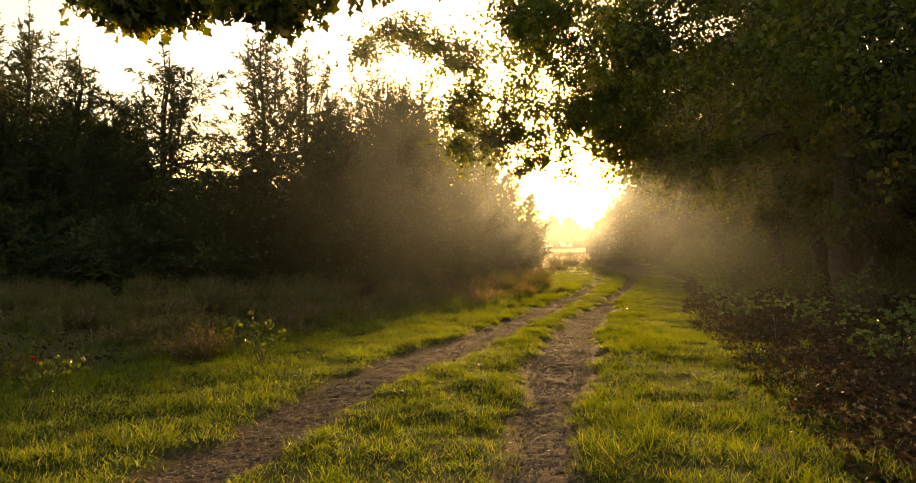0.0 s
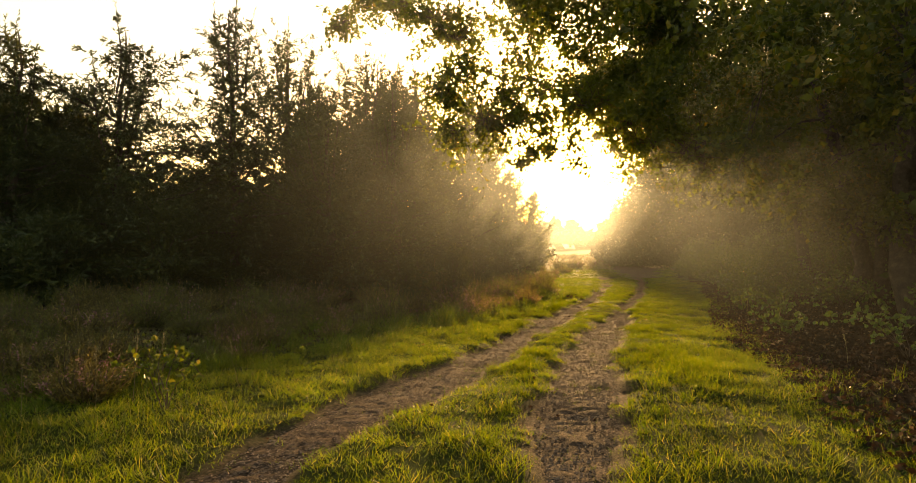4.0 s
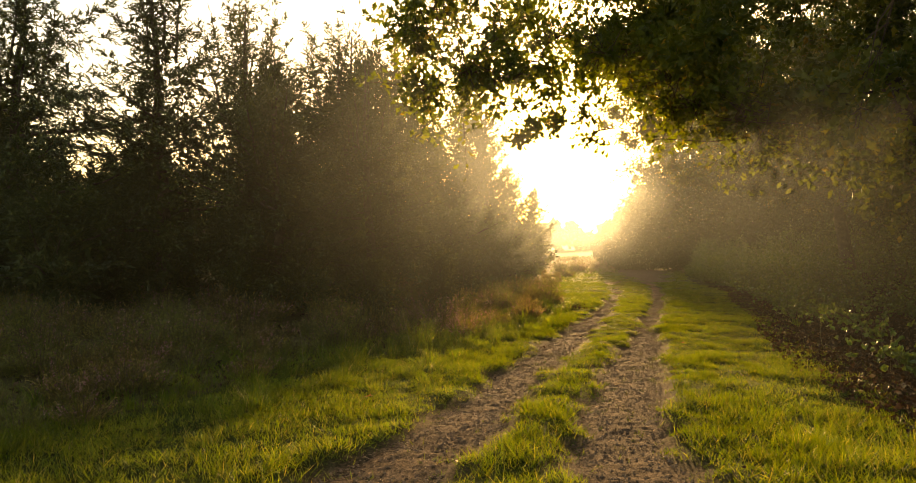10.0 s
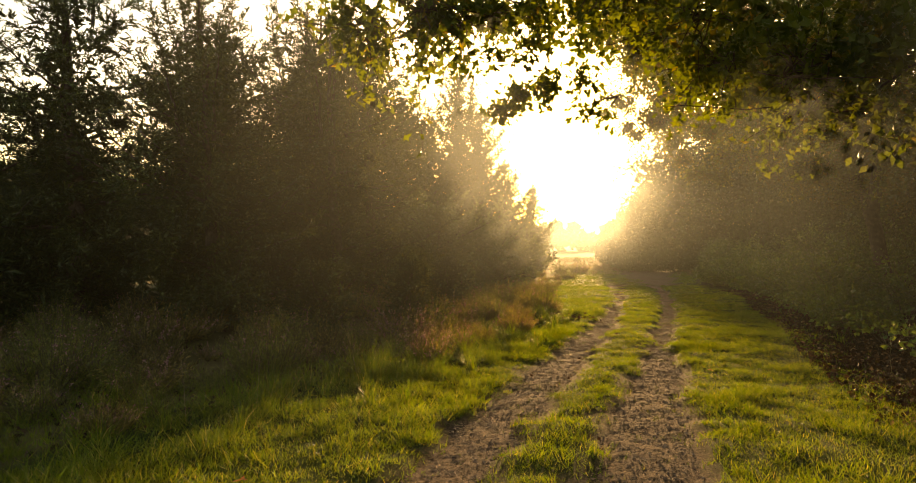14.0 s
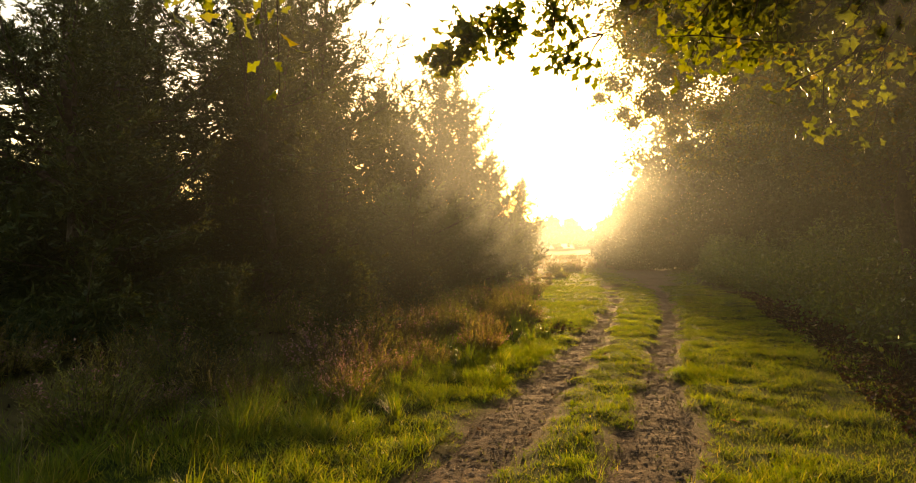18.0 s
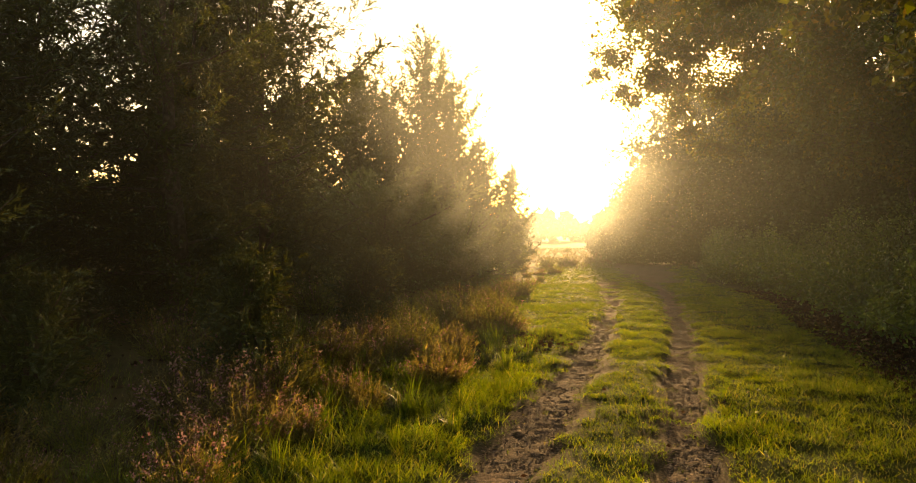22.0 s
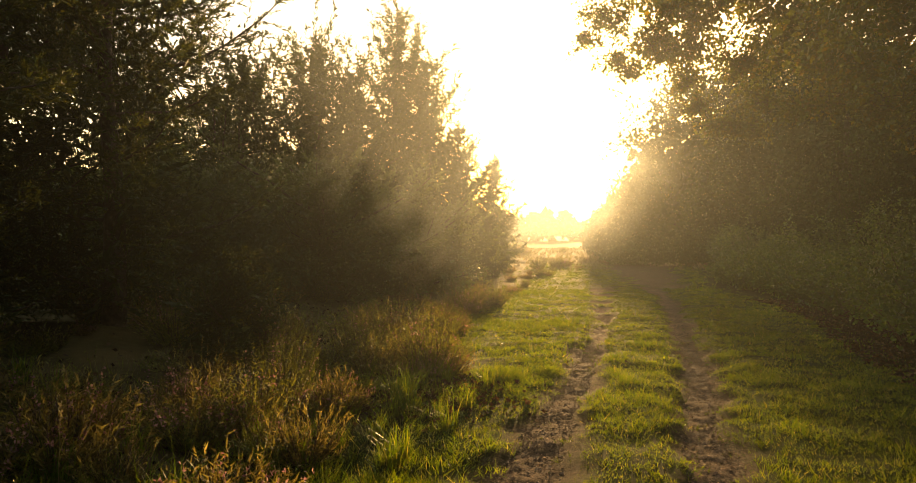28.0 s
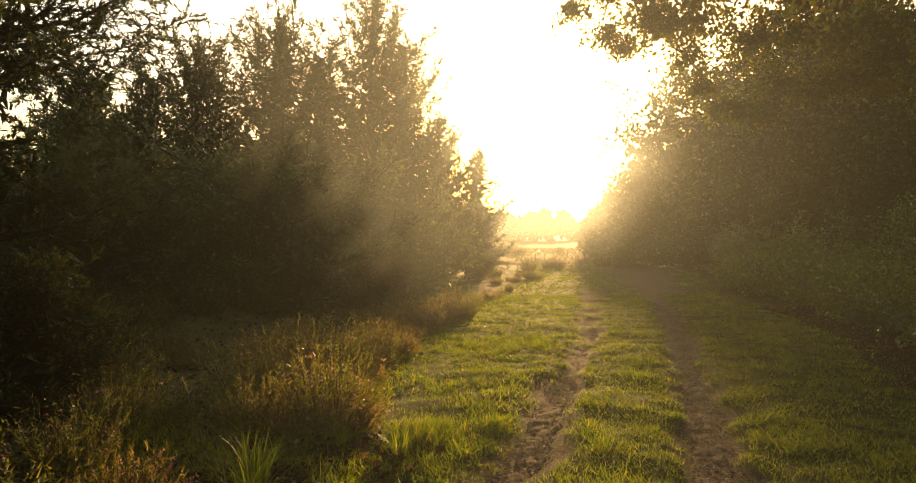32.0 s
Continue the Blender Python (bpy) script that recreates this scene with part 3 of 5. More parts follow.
def oak(x, y, height, stems, clumps, seed, leaf=0.10, label="", mat=None, twig_leaves=17, lobed=0, flat=0.48, inner=1.3):
    """An oak: stems (top x, y, z, foot radius) in the tree's own space, and clumps (x, y, z, radius, twigs) of leafy twigs, each carried by a limb."""
    r = rng(seed)
    base = float(ground_z(x, y)) - 0.08
    ob = thing("oak_tree", (x, y, base), label or "broad oak with dark green lobed leaves", "tree", "oaks beside the track")
    lines = []
    for tx, ty, tz, rad in stems:
        line = bent((r.normal() * 0.12, r.normal() * 0.12, 0), (tx, ty, tz), r, 0.16, 9)
        lines.append((line, rad))
        radii = rad * (1 - 0.72 * np.linspace(0, 1, 9))
        radii[0] *= 1.35
        part("trunk", tube(line, radii, 9), BARK, ob, smooth=True)
    tw, sets = [], {True: ([], []), False: ([], [])}
    nodes = [(p, lr * (1 - 0.72 * k / 8), float(np.hypot(p[0], p[1]))) for line, lr in lines for k, p in enumerate(line) if k >= 3]
    order = sorted(range(len(clumps)), key=lambda i: (clumps[i][0] - x) ** 2 + (clumps[i][1] - y) ** 2)
    for index in order:
        cx, cy, cz, rad, n = clumps[index]
        near = index < lobed
        pos, dirs = sets[near]
        c = np.array([cx - x, cy - y, cz - base])
        reach = float(np.hypot(c[0], c[1]))
        d, foot, lr = min(((np.linalg.norm(p - c) + 1.5 * max(0, q - reach) + 0.8 * max(0, p[2] - c[2] - 0.6), p, w) for p, w, q in nodes), key=lambda s: s[0])
        d = float(np.linalg.norm(foot - c))
        limb = bent(foot, c, r, 0.25, 8, 0.07 if d < 6 else 0.13)
        thick = min(lr * 0.7, 0.012 + 0.016 * d)
        part("limb", tube(limb, np.linspace(thick, max(0.004, thick * 0.3), 8), 5), BARK, ob, smooth=True)
        nodes += [(limb[k], thick * (1 - 0.7 * k / 7), float(np.hypot(limb[k][0], limb[k][1]))) for k in (3, 5, 7)]
        tips = c + r.normal(size=(n, 3)) * rad * np.array([0.62, 0.62, flat])
        ends = limb[r.integers(4, 8, n)]
        for e, t in zip(ends, tips):
            line = bent(e, t, r, 0.25, 4, 0.05)
            if near:
                tw.append(tube(line, (0.009, 0.007, 0.005, 0.002), 3))
            s = r.uniform(0.6, 1.0, twig_leaves)
            p = np.stack([np.interp(s, np.linspace(0, 1, 4), line[:, k]) for k in range(3)], 1)
            pos.append(p + r.normal(size=p.shape) * 0.34 * leaf ** 0.5 * 0.8 * (0.5 + 0.5 * rad))
            dirs.append((t - e)[None] / max(np.linalg.norm(t - e), 0.1) * 0.4 + r.normal(size=p.shape) * 0.9 + np.array([0, 0, -0.25]))
    if tw:
        part("twig_work", join(tw), TWIG, ob, kind="stuff")
    made = []
    for near, (pos, dirs) in sets.items():
        if pos:
            pos, dirs = np.concatenate(pos), np.concatenate(dirs)
            up = r.normal(size=pos.shape) + np.array([0, 0, 0.35])
            made.append(scatter(LOBED if near else SMALL, pos, aim(dirs, r, np.cross(dirs, up)), leaf * (1.1 if near else inner * 1.08) * r.uniform(0.65, 1.25, len(pos))))
    part("crown", join(made), mat or OAK_LEAF, ob, kind="stuff")
    return ob


def shrub(x, y, width, height, seed, leaves=2600, leaf=0.06, mat=None, label="", name="shrub", category="shrub", group="shrubs beside the track", lean=(0, 0)):
    """A dense thicket: many stems from the ground that arch outwards, with small leaves along them."""
    r = rng(seed)
    base = float(ground_z(x, y)) - 0.04
    ob = thing(name, (x, y, base), label or "dense dark green shrub", category, group)
    stems, pos, dirs = [], [], []
    n = int(26 + 16 * width)
    per = max(6, leaves // n)
    for i in range(n):
        a, q = r.uniform(0, 2 * np.pi), math.sqrt(r.uniform()) * width * 0.5
        top = height * (1 - 0.55 * (2 * q / width) ** 2) * r.uniform(0.7, 1.12)
        tip = np.array([np.cos(a) * q + lean[0], np.sin(a) * q + lean[1], top])
        line = bent((tip[0] * 0.35, tip[1] * 0.35, 0), tip, r, 0.2, 6, 0.05)
        if i % 3 == 0:
            stems.append(tube(line, np.linspace(0.010, 0.003, 6), 3))
        s = r.uniform(0.15, 1.05, per) ** 0.7
        p = np.stack([np.interp(s, np.linspace(0, 1, 6), line[:, k]) for k in range(3)], 1)
        p = p + r.normal(size=p.shape) * 0.065 * (0.6 + 0.4 * height)
        p[:, 2] = np.maximum(p[:, 2], 0.03)
        pos.append(p)
        dirs.append(r.normal(size=p.shape) + np.array([np.cos(a), np.sin(a), 0.2]) * 0.6)
    pos, dirs = np.concatenate(pos), np.concatenate(dirs)
    up = r.normal(size=pos.shape) * 0.7 + np.array([0, 0, 1.0])
    part("stem_work", join(stems), TWIG, ob, kind="stuff")
    part("foliage", scatter(SMALL, pos, aim(dirs, r, np.cross(dirs, up)), leaf * r.uniform(0.6, 1.3, len(pos))), mat or SHRUB_LEAF, ob, kind="stuff")
    return ob


def heather_base(seed, height, bloom, mat, shoots=75, wide=0.42):
    """One heather clump at the origin; copies of it stand along the track. Upright shoots set with short side sprigs, some standing above the rest."""
    r = rng(seed)
    ob = thing("heather_clump", (0, 0, 0), "brown heather clump with faded pink bloom" if bloom else "green and brown woody heather clump", "heather", "heather beside the track")
    stems, pos, dirs, siz, fp, fd = [], [], [], [], [], []
    for i in range(shoots):
        a, q = r.uniform(0, 2 * np.pi), math.sqrt(r.uniform())
        tall = r.uniform(0.95, 1.3) if i % 4 == 0 else r.uniform(0.5, 0.95)
        tip = np.array([np.cos(a) * q * wide, np.sin(a) * q * wide, height * (1 - 0.4 * q * q) * tall])
        line = bent((tip[0] * 0.35, tip[1] * 0.35, -0.04), tip, r, 0.16, 5)
        w = r.normal(size=3) * np.array([1, 1, 0])
        w *= 0.0035 / np.linalg.norm(w)
        stems.append((np.array([line[0] - w, line[0] + w, line[2] + w, line[2] - w, line[4]]), np.array([(0, 1, 2), (0, 2, 3), (3, 2, 4)])))
        n = 18
        s = np.linspace(0.12, 1.0, n)
        p = along(line, s)
        d = (line[-1] - line[-3])[None] / np.linalg.norm(line[-1] - line[-3]) * 0.9 + r.normal(size=p.shape) * np.array([0.75, 0.75, 0.35])
        flower = bloom and r.uniform() < bloom
        cut = 11 if flower else n
        pos.append(p[:cut])
        dirs.append(d[:cut])
        siz.append((r.uniform(0.045, 0.1, n) * (1.15 - 0.6 * s))[:cut])
        if flower:
            q2 = along(line, r.uniform(0.6, 1.0, 14))
            fp.append(q2 + r.normal(size=q2.shape) * 0.009)
            fd.append(r.normal(size=q2.shape) + np.array([0, 0, 0.4]))
    pos, dirs, siz = np.concatenate(pos), np.concatenate(dirs), np.concatenate(siz)
    part("stem_work", join(stems), TWIG, ob, kind="stuff")
    part("foliage", scatter(NEEDLE, pos, aim(dirs, r), np.stack([0.008 + siz * 0.09, siz, siz * 0.5], 1)), mat, ob, kind="stuff")
    if fp:
        fp, fd = np.concatenate(fp), np.concatenate(fd)
        part("bloom", scatter(SMALL, fp, aim(fd, r), r.uniform(0.016, 0.03, len(fp))), HEATHER_BLOOM, ob, "faded pink bloom", kind="stuff")
    return ob


def bramble(x, y, reach, height, seed, canes=7, leaf=0.075, mat=None, label=""):
    """Arching canes with groups of three leaves."""
    r = rng(seed)
    ob = thing("bramble", (x, y, float(ground_z(x, y)) - 0.03), label or "yellow-green bramble with arching canes in the grass", "bramble", "brambles beside the track")
    pos, dirs = [], []
    for i in range(canes):
        a = r.uniform(0, 2 * np.pi)
        l = reach * r.uniform(0.6, 1.1)
        t = np.linspace(0, 1, 9)[:, None]
        h = height * r.uniform(0.6, 1.15)
        line = np.array([np.cos(a), np.sin(a), 0]) * l * t + np.array([0, 0, 1.0]) * h * (np.sin(np.pi * t * 0.72)) + r.normal(size=(9, 3)) * 0.015
        line[0] = (0, 0, -0.03)
        part("cane", tube(line, np.linspace(0.005, 0.002, 9), 4), TWIG, ob)
        for s in np.linspace(0.25, 1.0, 10):
            p = np.array([np.interp(s, t[:, 0], line[:, k]) for k in range(3)])
            o = r.normal(size=3) * 0.5 + np.array([0, 0, 0.25])
            for b in (-1, 0, 1):
                pos.append(p + o * 0.05)
                dirs.append(o + b * 0.9 * np.cross(o, (0, 0, 1.0)) + r.normal(size=3) * 0.2)
    pos, dirs = np.array(pos), np.array(dirs)
    up = r.normal(size=pos.shape) * 0.6 + np.array([0, 0, 1.0])
    part("foliage", scatter(OVAL, pos, aim(dirs, r, np.cross(dirs, up)), np.stack([leaf * r.uniform(1.0, 1.7, len(pos)), leaf * r.uniform(0.7, 1.3, len(pos)), np.full(len(pos), leaf)], 1)), mat or BRAMBLE_LEAF, ob, kind="stuff")
    return ob


def grass_stuff():
    """Turf: fine short blades in small tufts, thinner towards the worn tracks."""
    r = rng(77)
    packs = []
    for y0, y1, tufts, per, wide in ((1.8, 9, 430, 7, 1.0), (9, 23, 600, 7, 1.0), (23, 29, 300, 6, 1.7), (29, 37, 140, 6, 2.5), (37, 60, 40, 6, 4.5)):
        lo, hi = -6.5, 14.0 if y1 < 40 else 18.0
        n = int((hi - lo) * (y1 - y0) * tufts)
        x, y = r.uniform(lo, hi, n), r.uniform(y0, y1, n)
        keep = (x > edge_heath(y) - 0.25 - 1.5 * r.uniform(size=n) ** 2.2 + 0.3 * vnoise(x, y, 0.5, 43)) & (x < edge_wood(y) + 0.45 * r.normal(size=n) * 0.6)
        x, y = x[keep], y[keep]
        patchy = step(0.9, 0.0, x - edge_heath(y)) * step(9, 12, y) * step(27, 23, y) * (0.55 + 0.45 * step(-0.3, 0.3, vnoise(x, y, 0.4, 46)))
        keep = r.uniform(size=len(x)) > 0.85 * patchy
        x, y = x[keep], y[keep]
        s = soil_at(x, y)
        keep = r.uniform(size=len(x)) > np.where(s > 0.8, 0.975, 1.15 * s)
        x, y, s = x[keep], y[keep], s[keep]
        tall = (0.05 + 0.024 * vnoise(x, y, 0.7, 41) + 0.036 * vnoise(x, y, 0.22, 42)) * (1 - 0.45 * np.clip(s, 0, 1))
        mid = (x > edge_lr(y)) & (x < edge_rl(y))
        tall = np.where(mid, tall * 0.85, tall)
        tall *= 1 + 0.7 * step(0.6, 0.0, x - edge_heath(y)) * (y > 4)
        tall *= 1 + step(1.9, 0.3, x - edge_heath(y)) * step(10, 13, y) * step(26, 22, y) * (0.9 + 1.1 * vnoise(x, y, 0.35, 44))
        tall = np.maximum(tall, 0.03) * np.interp(y, (0, 10, 18, 30), (1.05, 0.95, 0.72, 0.7))
        m = len(x)
        bx = np.repeat(x, per) + r.normal(size=m * per) * 0.032
        by = np.repeat(y, per) + r.normal(size=m * per) * 0.032
        h = np.repeat(tall, per) * r.uniform(0.5, 1.4, m * per)
        lean = r.normal(size=(m * per, 2)) * 0.8
        d = np.stack([lean[:, 0], lean[:, 1], np.ones(m * per)], 1)
        pos = np.stack([bx, by, ground_z(bx, by) - 0.006], 1)
        w = 0.0046 * wide * r.uniform(0.7, 1.4, m * per)
        packs.append(scatter(NEEDLE, pos, aim(d, r), np.stack([w, h * 1.3, h * 0.9], 1)))
    v, f = join(packs)
    ob = part("turf_grass", (v, f), GRASS)
    tagged(ob, "short yellow-green grass on the verges and between the wheel tracks", "grass", kind="stuff")


def grass_tuft(x, y, height, blades, seed, mat=None, label=""):
    """A tuft of long arching blades."""
    r = rng(seed)
    ob = thing("grass_tuft", (x, y, float(ground_z(x, y)) - 0.01), label or "tuft of long arching green grass beside the track", "grass tuft", "long grass tufts")
    v, f = [], []
    for i in range(blades):
        a, h = r.uniform(0, 2 * np.pi), height * r.uniform(0.5, 1.2)
        out = np.array([np.cos(a), np.sin(a), 0])
        side = np.array([-np.sin(a), np.cos(a), 0]) * r.uniform(0.0025, 0.0045)
        t = np.linspace(0, 1, 5)[:, None]
        bend = r.uniform(0.3, 1.1)
        mid = out * (0.02 + h * bend * t ** 1.8) + np.array([0, 0, 1.0]) * h * (t - 0.35 * bend * t ** 3) + np.array([r.normal(), r.normal(), 0]) * 0.03
        k = len(v)
        for j in range(4):
            v += [mid[j] - side * (1 - j / 5), mid[j] + side * (1 - j / 5)]
        v.append(mid[4])
        for j in range(3):
            f += [(k + 2 * j, k + 2 * j + 1, k + 2 * j + 3), (k + 2 * j, k + 2 * j + 3, k + 2 * j + 2)]
        f.append((k + 6, k + 7, k + 8))
    part("foliage", (np.array(v), np.array(f)), mat or GRASS, ob, kind="stuff")
    return ob


def grass_stalk(x, y, height, seed):
    """A dry flowering stalk of grass."""
    r = rng(seed)
    ob = thing("grass_stalk", (x, y, float(ground_z(x, y)) - 0.01), "single dry grass stalk with a thin seed head", "grass stalk", "dry grass stalks")
    line = bent((0, 0, 0), (r.normal() * 0.12 * height, r.normal() * 0.12 * height, height), r, 0.1, 6)
    part("stalk", tube(line, np.linspace(0.003, 0.0012, 6), 3), DRY_GRASS, ob)
    s = r.uniform(0.72, 1.0, 26)
    p = np.stack([np.interp(s, np.linspace(0, 1, 6), line[:, k]) for k in range(3)], 1)
    d = r.normal(size=p.shape) * 0.4 + np.array([0, 0, 1.0])
    part("seed_head", scatter(SMALL, p, aim(d, r), r.uniform(0.012, 0.024, 26)), DRY_GRASS, ob, kind="stuff")
    return ob


# ---- junipers beside the track ----
juniper(-4.85, 17.6, 6.6, 1.55, 101, 0.085, 3, 0.35, "tall slender juniper with open pointed top shoots", 0.5, belly=0.25, skirt=0.9, core=1.3, upswept=0.75, dense=1.0, shoots=1.45)
juniper(-7.35, 17.2, 6.2, 2.1, 102, 0.085, 4, 0.35, "gnarled juniper with a wide open crown", 0.75, belly=0.55, core=1.2, dense=0.9, upswept=0.5, shoots=1.4)
juniper(-8.9, 16.2, 5.7, 1.3, 103, 0.1, 3, 0.3, core=0.8, upswept=0.8)
juniper(-9.9, 16.0, 6.4, 1.3, 104, 0.1, 4, 0.3, core=0.8, upswept=0.8)
juniper(-10.8, 15.6, 6.9, 1.4, 105, 0.1, 4, 0.3, core=0.8, upswept=0.8)
juniper(-12.8, 15.5, 7.2, 1.7, 106, 0.14, 3)
juniper(-5.1, 23.3, 7.9, 2.0, 107, 0.1, 7, 0.25, "tall dense juniper with several pointed tops", 0.3, belly=0.5, upswept=0.9, core=0.75, dense=0.85)
juniper(-2.75, 23.6, 7.1, 1.8, 108, 0.1, 6, 0.25, droop=0.25, belly=0.5, upswept=0.9, core=0.75, dense=0.85)
juniper(-1.3, 24.0, 6.7, 1.75, 109, 0.095, 5, 0.3, "broad juniper whose dark boughs reach towards the track", 0.35, belly=0.55, skirt=0.7, core=0.55, dense=0.85)
juniper(-2.6, 26.8, 7.3, 2.7, 142, 0.085, 5, 0.3, "spreading juniper with long feathery boughs", 0.3, low=0.45, belly=0.65, skirt=0.6, core=0.8, upswept=0.6)
juniper(-2.7, 17.1, 4.2, 1.5, 110, 0.095, 3, 0.3, "low bushy juniper with sunlit outer shoots", 0.35)
juniper(-1.6, 20.8, 5.6, 1.5, 111, 0.085, 4, 0.3, "bushy juniper with golden lit hanging shoots", 0.5, belly=0.5, core=0.55, dense=0.85)
juniper(-8.8, 18.4, 4.6, 1.7, 127, 0.22, 3)
juniper(-10.3, 18.2, 4.8, 1.7, 128, 0.22, 3)
juniper(-12.0, 18.2, 5.4, 1.9, 129, 0.22, 3)
juniper(-5.7, 15.6, 1.9, 1.3, 130, 0.13, 3, 0.3, "low juniper bush under the taller junipers")
juniper(-7.4, 14.8, 1.7, 1.3, 131, 0.13, 3, 0.3, "low juniper bush under the taller junipers")
juniper(-9.4, 14.2, 1.8, 1.4, 132, 0.13, 3, 0.3, "low juniper bush under the taller junipers")
juniper(-11.6, 13.8, 2.0, 1.5, 133, 0.14, 3, 0.3, "low juniper bush under the taller junipers")
juniper(-7.4, 21.5, 3.4, 1.6, 112, 0.2, 3)
juniper(-10.0, 20.6, 4.2, 1.9, 113, 0.22, 3)
juniper(-5.9, 19.6, 3.3, 1.4, 123, 0.16, 3)
juniper(-4.0, 21.2, 5.6, 1.5, 139, 0.12, 4, 0.3, belly=0.5, core=0.75, dense=0.85)
juniper(-2.2, 22.0, 5.2, 1.4, 140, 0.12, 4, 0.3, belly=0.5, core=0.75, dense=0.85)
juniper(-3.4, 19.6, 5.0, 1.5, 124, 0.11, 4, belly=0.5, core=0.75, dense=0.85)
juniper(0.6, 43.0, 10.9, 2.3, 115, 0.125, 4, 0.25, "tallest juniper with a narrow feathery top", 0.15, belly=0.45, upswept=1.0, core=1.5, shoots=1.35)
juniper(1.9, 42.4, 8.6, 1.8, 126, 0.125, 3, 0.22, droop=0.15, belly=0.4, upswept=1.1, core=1.5, shoots=1.35)
juniper(3.1, 42.5, 6.0, 1.5, 116, 0.125, 3, 0.2, droop=0.2, upswept=0.9, core=1.4, shoots=1.4)
juniper(4.45, 42.2, 4.85, 1.15, 117, 0.105, 3, 0.2, "small conical juniper where the track leaves the trees", 0.2, belly=0.3, upswept=0.8, core=1.4, shoots=1.4)
juniper(-1.95, 39.6, 8.4, 2.1, 114, 0.125, 5, 0.25, droop=0.1, belly=0.6, upswept=1.2, core=1.5, shoots=1.35)
juniper(-0.6, 41.0, 7.8, 1.6, 125, 0.125, 4, 0.25, droop=0.1, belly=0.5, upswept=1.1, core=1.5, shoots=1.35)
juniper(-3.9, 38.0, 7.3, 1.8, 118, 0.125, 5, 0.25, droop=0.1, belly=0.6, upswept=1.2, core=1.5, shoots=1.35)
juniper(-6.6, 37.0, 6.2, 2.0, 119, 0.22, 4, 0.25, droop=0.2, belly=0.5)
juniper(-2.6, 31.4, 4.7, 0.95, 141, 0.12, 3, 0.3, "slender juniper spire above the low mounds", 0.3, upswept=0.8)
juniper(-4.4, 32.5, 4.3, 1.6, 143, 0.14, 4, 0.3, droop=0.3)
juniper(0.0, 30.6, 2.55, 2.3, 120, 0.12, 4, 0.3, "low spreading juniper mound", 0.25, belly=0.6, skirt=0.95, mat=JUNIPER_LOW, core=1.5)
juniper(1.9, 33.0, 2.0, 1.8, 121, 0.12, 3, 0.3, "low spreading juniper mound", 0.25, belly=0.6, skirt=0.95, mat=JUNIPER_LOW, core=1.5)
juniper(-2.2, 28.6, 2.3, 1.9, 122, 0.12, 3, 0.3, "low spreading juniper mound", 0.25, belly=0.6, skirt=0.95, mat=JUNIPER_LOW, core=1.5)
juniper(-2.0, 33.4, 2.6, 2.2, 137, 0.16, 3, 0.3, "low spreading juniper mound", 0.25, belly=0.6, skirt=0.95, mat=JUNIPER_LOW)
juniper(-4.8, 29.6, 2.6, 2.2, 138, 0.16, 3, 0.3, "low spreading juniper mound", 0.25, belly=0.6, skirt=0.95, mat=JUNIPER_LOW)
juniper(0.0, 18.4, 1.2, 0.5, 134, 0.075, 4, 0.3, "young juniper bush with sunlit tips", 0.2, upswept=0.9)
juniper(-1.1, 17.0, 1.0, 0.5, 135, 0.075, 4, 0.3, "young juniper bush with sunlit tips", 0.2, upswept=0.9)
juniper(0.6, 22.6, 1.1, 0.6, 136, 0.075, 4, 0.3, "young juniper bush with sunlit tips", 0.2, upswept=0.9)

# ---- oaks over the track ----
r0 = rng(500)


def crown_clumps(cx, cy, cz, rx, ry, rz, n, rad, twigs, seed):
    r = rng(seed)
    d = r.normal(size=(n, 3))
    d /= np.linalg.norm(d, axis=1, keepdims=True)
    q = r.uniform(0.35, 1.0, n)[:, None] ** 0.5
    p = np.array([cx, cy, cz]) + d * q * np.array([rx, ry, rz])
    return [(a, b, max(c, 2.2), rad * r.uniform(0.75, 1.3), int(twigs * r.uniform(0.7, 1.3))) for a, b, c in p]


def roof(x0, x1, y0, y1, under, top, n, rad, twigs, seed):
    """Clumps of a crown whose underside follows the height given at each x."""
    r = rng(seed)
    made = []
    for i in range(n):
        px, py = r.uniform(x0, x1), r.uniform(y0, y1)
        low = float(np.interp(px, [u[0] for u in under], [u[1] for u in under])) + rad * 0.35
        pz = low + (top - low) * r.uniform() ** 1.5
        made.append((px, py, pz, rad * r.uniform(0.75, 1.25), int(twigs * r.uniform(0.7, 1.3))))
    return made


